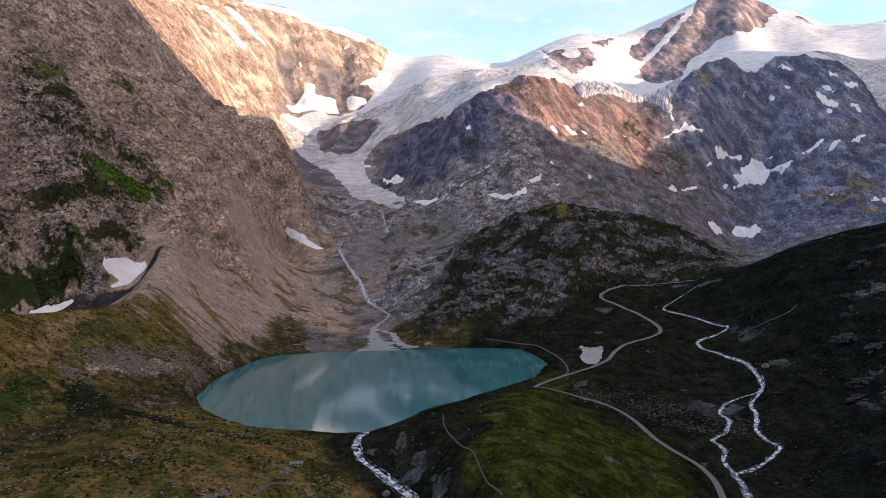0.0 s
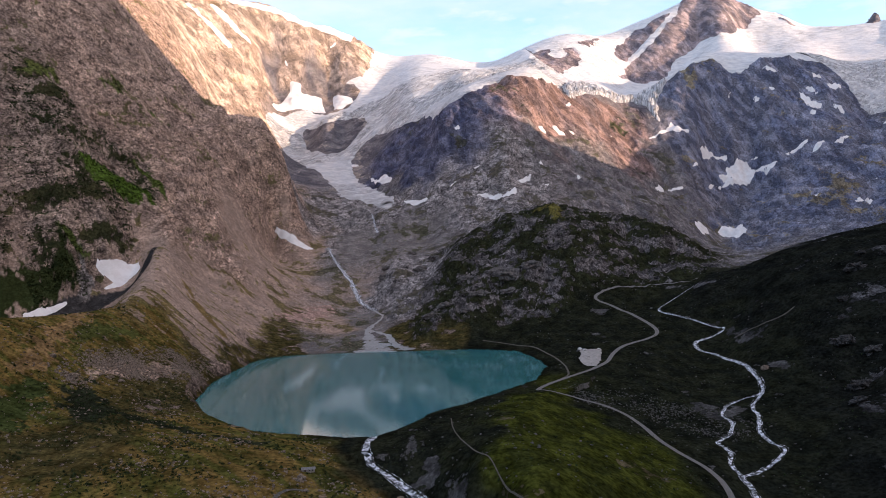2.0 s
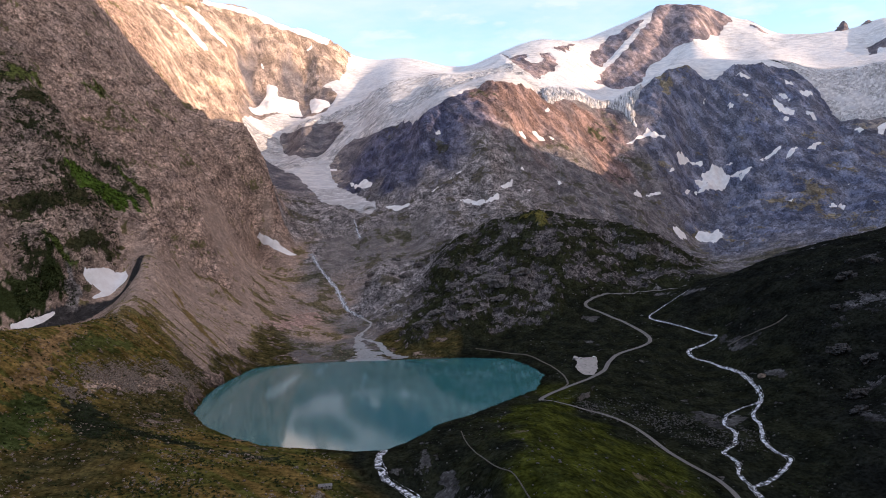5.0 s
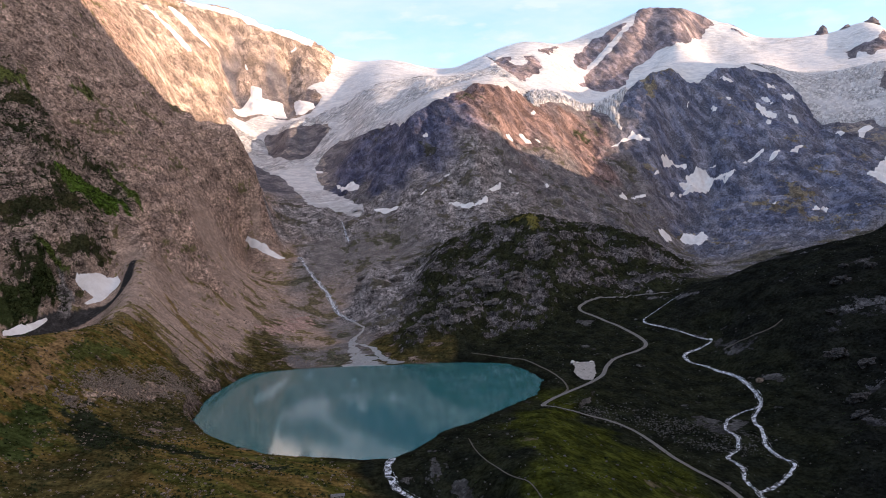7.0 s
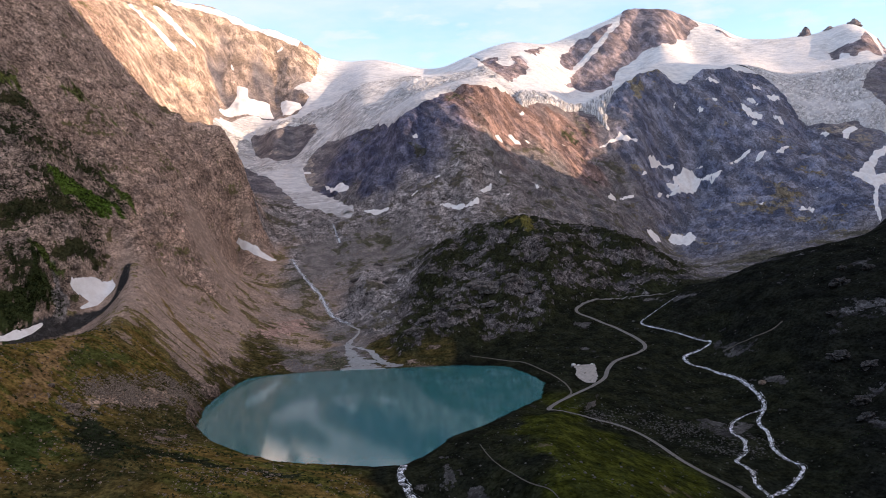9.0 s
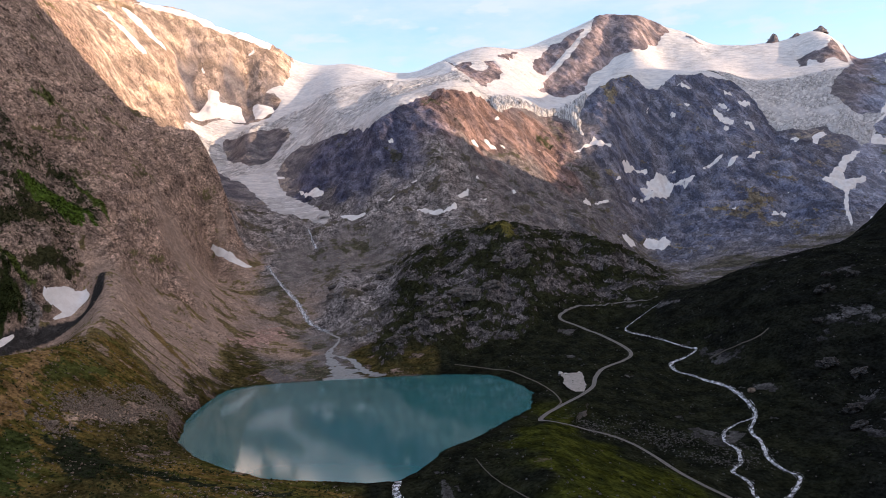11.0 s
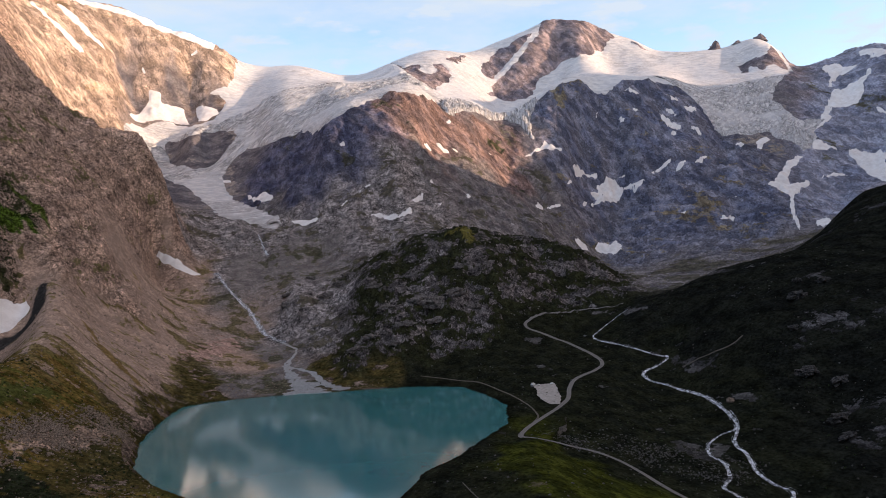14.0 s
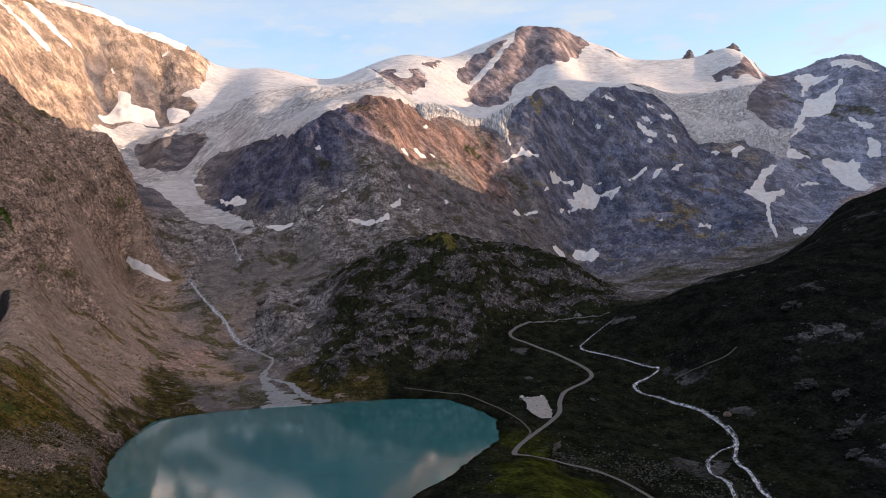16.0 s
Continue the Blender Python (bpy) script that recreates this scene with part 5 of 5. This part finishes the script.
for points, half, label in (
    ([(55, 1148), (89, 1120), (119, 1075), (131, 1000), (135, 930), (130, 878), (116, 850)], 1.1, "pale footpath along the lake shore"),
    ([(-6, 650), (-5, 600), (4, 530), (14, 470), (24, 400)], 0.4, "narrow trodden path over the green hill"),
    ([(357, 988), (373, 965), (391, 942), (410, 936)], 1.4, "pale track climbing the heath hill"),
    ([(-118, 470), (-117, 490), (-112, 502), (-100, 505)], 1.4, "gravel drive to the stone hut"),
):
    tagged(ribbon("path", wide(points, half), TRACK, 0.4, 0.2), label, "path", kind="structure")
def torrent(name, points, label):
    """Dark stream water with foaming strands on it that part, meet and break off."""
    fall = name == "waterfall"
    base = ribbon(name, [(x, y, 0.48 * w) for x, y, w in points], RAPIDS, 0.45, 0.7, 2.0, 6)
    tagged(base, label, "waterfall" if fall else "stream", kind="structure")
    line = smooth_line([(x, y, 0.62 * w) for x, y, w in points], 3.0)
    way = np.gradient(line[:, :2], axis=0)
    way /= np.linalg.norm(way, axis=1, keepdims=True) + 1e-9
    for k, (reach, share_of) in enumerate(((0.0, 0.12), (0.6, 0.09), (-0.6, 0.09), (1.15, 0.06), (-1.15, 0.06))):
        off = line[:, 2] * (reach + 0.5 * billows(line[:, 0], line[:, 1], 75, 2, 300 + k) + 0.22 * billows(line[:, 0], line[:, 1], 13, 2, 310 + k))
        thick = line[:, 2] * share_of * np.clip(0.55 + 3.4 * billows(line[:, 0], line[:, 1], 13, 4, 330 + k, gain=0.75), 0.02, 2.6)
        strand = np.c_[line[:, 0] + way[:, 1] * off, line[:, 1] - way[:, 0] * off, thick]
        ob = ribbon("foam", [tuple(p) for p in strand], RAPIDS, 0.7 + 0.05 * k, 0.6, 1.5, 2, 40 + k)
        ob.parent = base


for name, points, label in (
    ("stream_1", [(200, 540, 4), (207, 563, 4), (211, 588, 4), (212, 601, 4), (231, 613, 3), (255, 634, 3), (264, 647, 3), (261, 666, 2.5), (264, 693, 3), (278, 729, 3), (287, 764, 3), (310, 795, 3.5), (321, 835, 3.5), (329, 904, 3), (325, 966, 3), (314, 991, 3.5), (318, 1014, 3.5), (346, 1027, 3), (362, 1036, 3), (344, 1062, 2.5), (328, 1097, 2.5), (316, 1165, 3), (336, 1191, 2.5), (361, 1203, 2.5), (392, 1212, 2)], "white foaming stream braiding through dark heath"),
    ("stream_2", [(211, 601, 3), (210, 621, 3), (220, 645, 3.5), (219, 671, 3), (238, 693, 3), (251, 724, 3), (250, 742, 2.5), (262, 769, 2.5), (285, 788, 2.5), (308, 790, 2.5)], "side arm of the foaming stream"),
    ("stream_3", [(-68, 641, 5), (-72, 615, 4.5), (-69, 585, 4.5), (-52, 556, 4.5), (-38, 530, 4.5), (-26, 505, 4.5), (-10, 470, 4)], "white outlet stream leaving the lake"),
    ("stream_4", [(-262, 1960, 4), (-251, 1934, 5), (-226, 1852, 6), (-200, 1780, 7), (-178, 1716, 8), (-159, 1632, 8), (-138, 1580, 7), (-120, 1520, 4)], "white meltwater torrent on the scree"),
    ("waterfall", [(-165, 2221, 2), (-157, 2170, 3), (-151, 2131, 4), (-143, 2089, 5)], "thin waterfall below the glacier tongue"),
):
    torrent(name, points, label)
for points in ([(-138, 1580, 3), (-112, 1480, 3), (-102, 1417, 4), (-120, 1334, 8), (-112, 1235, 15), (-100, 1180, 28), (-96, 1128, 44)], [(-125, 1330, 4), (-88, 1262, 7), (-72, 1190, 10), (-50, 1135, 16)]):
    tagged(ribbon("inflow", [(x, y, 0.6 * w) for x, y, w in points], SILT, 0.5, 0.75, 3.0, 10), "shallow silty channel fanning into the lake", "stream", kind="structure")
# ---- boulders, shrubs and the hut ----
def stone_shape(rng, squash):
    bm = bmesh.new()
    bmesh.ops.create_icosphere(bm, subdivisions=1, radius=1.0)
    for v in bm.verts:
        v.co *= rng.uniform(0.7, 1.25)
        v.co.z *= squash
    co, fa = np.array([v.co[:] for v in bm.verts]), np.array([[v.index for v in f.verts] for f in bm.faces])
    bm.free()
    return co, fa


def scatter(count, covers, seed, box, bias=1.0, along=None):
    """Random plan places where the given covers prevail."""
    rng = np.random.default_rng(seed)
    on = np.nonzero((sum(share[:, COVERS.index(c)] for c in covers.split()) > 0.55) & (GX > box[0]) & (GX < box[1]) & (GY > box[2]) & (GY < box[3]) & (shore > 4) & (np.hypot(GX + 462, GY - 1150) > 48) & (np.arange(NR * NS) % NS < 840))[0]
    area = (np.hypot(GX[on] - HUB[0], GY[on] - HUB[1])) ** bias
    clump = np.clip(billows(GX[on], GY[on], 60, 4, seed) * 1.1 + 0.4, 0.08, 1)
    p = area * clump
    if along:
        p = p * np.clip(1 - line_gap(GX[on], GY[on], along) / 25, 0.0, 1) ** 2 + 1e-9
    take = rng.choice(on, count, p=p / p.sum())
    x, y = GX[take] + rng.uniform(-1.5, 1.5, count), GY[take] + rng.uniform(-1.5, 1.5, count)
    return np.c_[x, y, ground_at(x, y)], rng


def strewn(name, count, covers, seed, box, sizes, label, category, material, power=3.0, along=None):
    at, rng = scatter(count, covers, seed, box, 1.0, along)
    lib = random.Random(seed)
    shapes = [stone_shape(lib, lib.uniform(0.5, 0.9)) for _ in range(8)]
    vs, fs, n = [], [], 0
    for k in range(count):
        co, fa = shapes[k % 8]
        s = sizes[0] + (sizes[1] - sizes[0]) * rng.random() ** power
        a = rng.random() * 6.283
        c, d = math.cos(a) * s, math.sin(a) * s
        vs.append(np.c_[co[:, 0] * c - co[:, 1] * d, co[:, 0] * d + co[:, 1] * c, co[:, 2] * s] + at[k] + (0, 0, 0.15 * s))
        fs.append(fa + n)
        n += len(co)
    me = fast_mesh(name, np.concatenate(vs), np.concatenate(fs), smooth=False)
    me.materials.append(material)
    return tagged(new(name, me), label, category, kind="stuff")


strewn("scattered_rocks", 5200, "meadow rubble", 101, (-440, 20, 430, 1010), (0.2, 1.4), "loose grey rocks strewn over the meadow", "rocks", BOULDER)
strewn("moraine_rocks", 3500, "scree gravel", 102, (-460, 60, 900, 2000), (0.3, 1.8), "loose stones on the scree", "rocks", BOULDER)
strewn("heath_rocks", 2200, "heath lawn moor", 103, (-60, 650, 430, 1300), (0.2, 1.3), "pale stones scattered in dark heath", "rocks", HEATH_ROCK, 4.0)
strewn("knoll_rocks", 2600, "knoll slab", 104, (-300, 520, 1180, 2300), (0.3, 2.4), "grey blocks on the knoll", "rocks", KNOLL_ROCK, 5.0)


strewn("blockfield", 2200, "heath lawn moor", 105, (90, 330, 600, 900), (0.15, 1.2), "pale boulder field beside the mountain road", "rocks", HEATH_ROCK, 3.0, [(120, 790, 12), (165, 780, 26), (215, 755, 34), (240, 715, 24)])
strewn("rubble_field", 4200, "rubble meadow scree", 106, (-400, -200, 640, 1000), (0.3, 1.9), "dense pinkish rubble between meadow and lake", "rocks", BOULDER, 2.5, [(-345, 745, 6), (-335, 800, 14), (-312, 860, 16), (-298, 930, 10)])
strewn("shore_stones", 1600, "scree gravel rubble meadow", 107, (-330, 130, 620, 1200), (0.25, 1.1), "stones along the lake shore", "rocks", BOULDER, 2.5, [(-285, 850, 8), (-300, 1000, 10), (-280, 1105, 10), (-230, 1160, 8), (-20, 1140, 8)])


def shrubs(name, count, covers, seed, box, sizes, label):
    """Low bushes: each a loose heap of small leafy flakes."""
    at, rng = scatter(count, covers, seed, box)
    flakes = 14
    s = sizes[0] + (sizes[1] - sizes[0]) * rng.random(count) ** 2
    d = rng.normal(size=(count, flakes, 3))
    d /= np.linalg.norm(d, axis=2, keepdims=True)
    d[:, :, 2] = np.abs(d[:, :, 2]) * 0.8
    centre = at[:, None, :] + d * (s[:, None, None] * rng.uniform(0.4, 1.0, (count, flakes, 1)))
    tri = centre[:, :, None, :] + rng.normal(size=(count, flakes, 3, 3)) * (0.42 * s[:, None, None, None])
    me = fast_mesh(name, tri.reshape(-1, 3), np.arange(count * flakes * 3).reshape(-1, 3), smooth=False)
    me.materials.append(SHRUB)
    return tagged(new(name, me), label, "shrubs", kind="stuff")


shrubs("alder_shrubs", 4000, "meadow rubble", 201, (-420, 20, 430, 1000), (0.4, 1.5), "dark green low shrubs on the meadow")
shrubs("ledge_shrubs", 6000, "crag", 202, (-760, -470, 900, 2000), (0.6, 2.4), "dark bushes on the rocky ledges")
shrubs("heath_shrubs", 2200, "heath moor lawn", 203, (-60, 650, 430, 1300), (0.3, 1.2), "dark heather and dwarf shrubs")
shrubs("knoll_shrubs", 1800, "knoll", 204, (-60, 520, 1180, 1700), (0.5, 1.6), "dark bushes on the knoll")


def part(name, bm, material, parent, label=""):
    me = bpy.data.meshes.new(name)
    bm.to_mesh(me)
    bm.free()
    me.materials.append(material)
    ob = new(name, me)
    ob.parent = parent
    return tagged(ob, label) if label else ob


def block(size, centre, bevel=0.03):
    bm = bmesh.new()
    bmesh.ops.create_cube(bm, size=1.0)
    bmesh.ops.scale(bm, vec=size, verts=bm.verts)
    bmesh.ops.bevel(bm, geom=bm.edges[:], offset=bevel, segments=1, affect="EDGES")
    bmesh.ops.translate(bm, vec=centre, verts=bm.verts)
    return bm


def hut(x, y, turn, length, depth, height):
    base = new("hut")
    base.matrix_world = pose(x, y, float(ground_at(x, y)[0]) - 0.3, 0, 0, turn)
    part("wall", block((length, depth, height), (0, 0, height / 2), 0.05), WALL, base)
    bm = bmesh.new()
    l, d, h, e = length / 2 + 0.5, depth / 2 + 0.5, height, depth * 0.32
    a = [bm.verts.new(p) for p in ((-l, -d, h - 0.1), (l, -d, h - 0.1), (l, d, h - 0.1), (-l, d, h - 0.1), (-l, 0, h + e), (l, 0, h + e))]
    for f in ((0, 1, 5, 4), (2, 3, 4, 5), (0, 4, 3), (1, 2, 5), (0, 3, 2, 1)):
        bm.faces.new([a[k] for k in f])
    part("roof", bm, ROOF, base, "grey weathered gable roof")
    part("door", block((1.0, 0.1, 2.0), (-length / 4, -depth / 2 - 0.04, 1.3), 0.02), WOOD, base, "dark wooden door")
    for k in (0.1, 0.32):
        part("window", block((0.9, 0.1, 0.9), (length * k, -depth / 2 - 0.04, 1.8), 0.02), PANE, base)
    return base


tagged(hut(-106, 543, 6, 8.5, 3.8, 2.3), "long low stone hut with grey roof on the meadow", "hut")


def boulder(x, y, size, seed, label):
    lib = random.Random(seed)
    bm = bmesh.new()
    bmesh.ops.create_icosphere(bm, subdivisions=3, radius=1.0)
    for v in bm.verts:
        n = noise.fractal(v.co * 1.3 + Vector((seed, 0, 0)), 0.6, 2.0, 4)
        v.co *= 1 + 0.35 * n
        v.co.z *= 0.7
    bmesh.ops.scale(bm, vec=(size, size * lib.uniform(0.7, 1), size), verts=bm.verts)
    me = bpy.data.meshes.new("boulder")
    bm.to_mesh(me)
    bm.free()
    me.materials.append(BOULDER)
    ob = new("boulder", me)
    ob.matrix_world = pose(x, y, float(ground_at(x, y)[0]) + 0.25 * size, 0, 0, lib.uniform(0, 360))
    return tagged(ob, label, "boulder", "large boulders in the valley")


for k, (x, y, size, label) in enumerate((
    (-108, 522, 4.0, "large grey boulder near the stone hut"),
    (-347, 741, 4.5, "large pale boulder on the grassy slope"),
    (-372, 757, 3.2, "pale boulder on the grassy slope"),
    (-330, 812, 2.6, "grey boulder among the rubble"),
    (-44, 520, 3.0, "wet grey boulder beside the outlet stream"),
    (334, 845, 4.0, "rounded boulder at the stream bank"),
)):
    boulder(x, y, size, k + 1, label)


def ice_cave(x, y, half, rise, deep, turn):
    """An arched melt tunnel at the foot of the ice: a thick vault, closed at its back."""
    bm = bmesh.new()
    n, rows = 12, []
    for y0, r0, r1 in ((0.0, 1.0, 1.45), (deep, 0.7, 1.3)):
        for r in (r0, r1):
            rows.append([bm.verts.new((-r * half * math.cos(math.pi * k / n) * (1 + 0.08 * math.sin(5.0 * k + y0)), y0 + 0.8 * math.sin(3.1 * k), r * rise * math.sin(math.pi * k / n) + 0.25 * y0 - 1.0)) for k in range(n + 1)])
    inner, outer, inner_b, outer_b = rows
    for p, q in ((inner, outer), (outer, outer_b), (outer_b, inner_b), (inner_b, inner)):
        for k in range(n):
            bm.faces.new((p[k], p[k + 1], q[k + 1], q[k]))
    bm.faces.new(inner_b)
    bmesh.ops.recalc_face_normals(bm, faces=bm.faces)
    me = bpy.data.meshes.new("ice_cave")
    bm.to_mesh(me)
    bm.free()
    me.materials.append(GLACIER)
    ob = new("ice_cave", me)
    ob.matrix_world = pose(x, y, float(ground_at(x, y)[0]) - 0.5, 0, 0, turn)
    return tagged(ob, "dark melt cave arching under the glacier tongue", "ice cave")


ice_cave(-122, 2284, 13, 10, 34, 4)


def vehicle(x, y, turn, size, paint, label):
    """A parked car or camper: rounded body, cabin glass and four wheels."""
    length, width, height = size
    base = new("parked_car")
    base.matrix_world = pose(x, y, float(ground_at(x, y)[0]) + 0.5, 0, 0, turn)
    part("body", block((length, width, height * 0.55), (0, 0, 0.35 + height * 0.275), 0.12), paint, base)
    part("cabin", block((length * 0.6, width * 0.9, height * 0.45), (-length * 0.08, 0, 0.35 + height * 0.75), 0.15), paint, base)
    part("windscreen", block((0.06, width * 0.78, height * 0.3), (length * 0.225, 0, 0.35 + height * 0.76), 0.01), PANE, base, "dark glass windscreen")
    for sx in (-0.3, 0.3):
        for sy in (-0.46, 0.46):
            bm = bmesh.new()
            bmesh.ops.create_cone(bm, cap_ends=True, segments=14, radius1=0.36, radius2=0.36, depth=0.24, matrix=pose(length * sx, width * sy, 0.36, 90))
            part("wheel", bm, TYRE, base)
    return tagged(base, label, "car", "vehicles parked beside the road")


for x, y, turn, size, paint, label in (
    (168, 1006, 20, (5.8, 2.2, 2.7), PAINT, "white camper van on the pale gravel lot"),
    (173, 1001, 24, (4.5, 1.8, 1.6), PAINT, "white car parked on the gravel lot"),
    (190, 999, 10, (4.4, 1.8, 1.5), PAINT, "silver-white car at the lot's edge"),
    (164, 998, 30, (4.3, 1.8, 1.5), DARK_PAINT, "dark car parked beside a camper"),
):
    vehicle(x, y, turn, size, paint, label)


def outcrop(x, y, size, seed, label, material, group):
    """Bare rock breaking through the turf: one ribbed crag."""
    lib = random.Random(seed)
    bm = bmesh.new()
    bmesh.ops.create_icosphere(bm, subdivisions=5, radius=1.0)
    wide, deep, high, lean = lib.uniform(0.85, 1.2), lib.uniform(0.5, 0.8), lib.uniform(0.35, 0.55), lib.uniform(-0.4, 0.4)
    for v in bm.verts:
        ribs = noise.ridged_multi_fractal(Vector((v.co.x * 1.7, v.co.y * 1.7, v.co.z * 0.7)) + Vector((seed * 3.1, 0, 0)), 0.8, 2.2, 6, 1.0, 2.0)
        lumps = noise.fractal(v.co * 1.2 + Vector((0, seed * 2.3, 0)), 0.8, 2.0, 3)
        q = v.co * (0.55 + 0.28 * ribs + 0.45 * lumps)
        v.co = Vector((q.x * wide + lean * q.z, q.y * deep, q.z * high)) * size
    me = bpy.data.meshes.new("rock_outcrop")
    bm.to_mesh(me)
    bm.free()
    me.materials.append(material)
    ob = new("rock_outcrop", me)
    ob.matrix_world = pose(x, y, float(ground_at(x, y)[0]), 0, 0, 0)
    return tagged(ob, label, "rock outcrop", group)


for k, (x, y, size, label) in enumerate((
    (482, 930, 13, "grey jagged outcrop on the dark hill"),
    (400, 805, 13, "low grey rock ribs in dark heath"),
    (410, 770, 10, "low grey rock ribs in dark heath"),
    (345, 679, 9, "flat grey outcrop near the stream"),
    (374, 723, 12, "broad grey outcrop in dark heath"),
    (520, 930, 10, "small pale outcrops near the hilltop"),
    (505, 960, 7, "small pale outcrops near the hilltop"),
    (440, 880, 8, "weathered rock rib on the dark hill"),
)):
    outcrop(x, y, size, k + 11, label, OUTCROP, "outcrops on the heath hill")
for k, (x, y, size) in enumerate(((101, 1376, 20), (127, 1346, 22), (154, 1348, 16), (182, 1326, 13), (112, 1316, 14), (65, 1311, 14), (10, 1314, 17), (-17, 1289, 13), (43, 1260, 10), (45, 1391, 14), (0, 1705, 14), (-51, 1855, 13), (-32, 1678, 15), (-104, 1757, 12), (-111, 1695, 12), (27, 1746, 13), (182, 1427, 14), (235, 1432, 11), (289, 1490, 9), (43, 1481, 13), (114, 1473, 14))):
    outcrop(x, y, size, k + 51, "pale weathered crag on the grassy knoll" if y < 1500 else "grey ice-worn rock rib below the glacier", KNOLL_ROCK, "crags on the knoll and the slabs")


def pinnacle(x, y, wide_m, high_m, seed, label):
    """A jagged bare peak that stands out of the snow."""
    lib = random.Random(seed)
    bm = bmesh.new()
    n, levels, rows = 14, 7, []
    for k in range(levels + 1):
        u = k / levels
        rows.append([bm.verts.new((wide_m * (0.5 * (1 - u) ** 0.8 * math.cos(6.283 * i / n) * lib.uniform(0.75, 1.25) + 0.1 * u), wide_m * 0.4 * (1 - u) ** 0.8 * math.sin(6.283 * i / n) * lib.uniform(0.75, 1.25), high_m * (u * lib.uniform(0.9, 1.05) + (0.1 * lib.uniform(-1, 1) if 0 < k < levels else 0)))) for i in range(n)])
    for p, q in zip(rows, rows[1:]):
        for i in range(n):
            bm.faces.new((p[i], p[(i + 1) % n], q[(i + 1) % n], q[i]))
    bm.faces.new(rows[-1])
    me = bpy.data.meshes.new("rock_pinnacle")
    bm.to_mesh(me)
    bm.free()
    me.materials.append(PEAK_ROCK)
    ob = new("rock_pinnacle", me)
    ob.matrix_world = pose(x, y, float(ground_at(x, y)[0]) - 0.15 * high_m, 0, 0, 0)
    return tagged(ob, label, "rock peak", "bare rock peaks on the snowy skyline")


for k, (x, y, wide_m, high_m, label) in enumerate((
    (2530, 4440, 100, 66, "sharp dark rock tooth above white snow"),
    (2660, 4402, 70, 26, "low dark rock knob on the snow crest"),
    (2792, 4382, 110, 48, "broken rock summit above the icefield"),
    (62, 4700, 95, 26, "small dark rock on the snowy col"),
)):
    pinnacle(x, y, wide_m, high_m, k + 31, label)
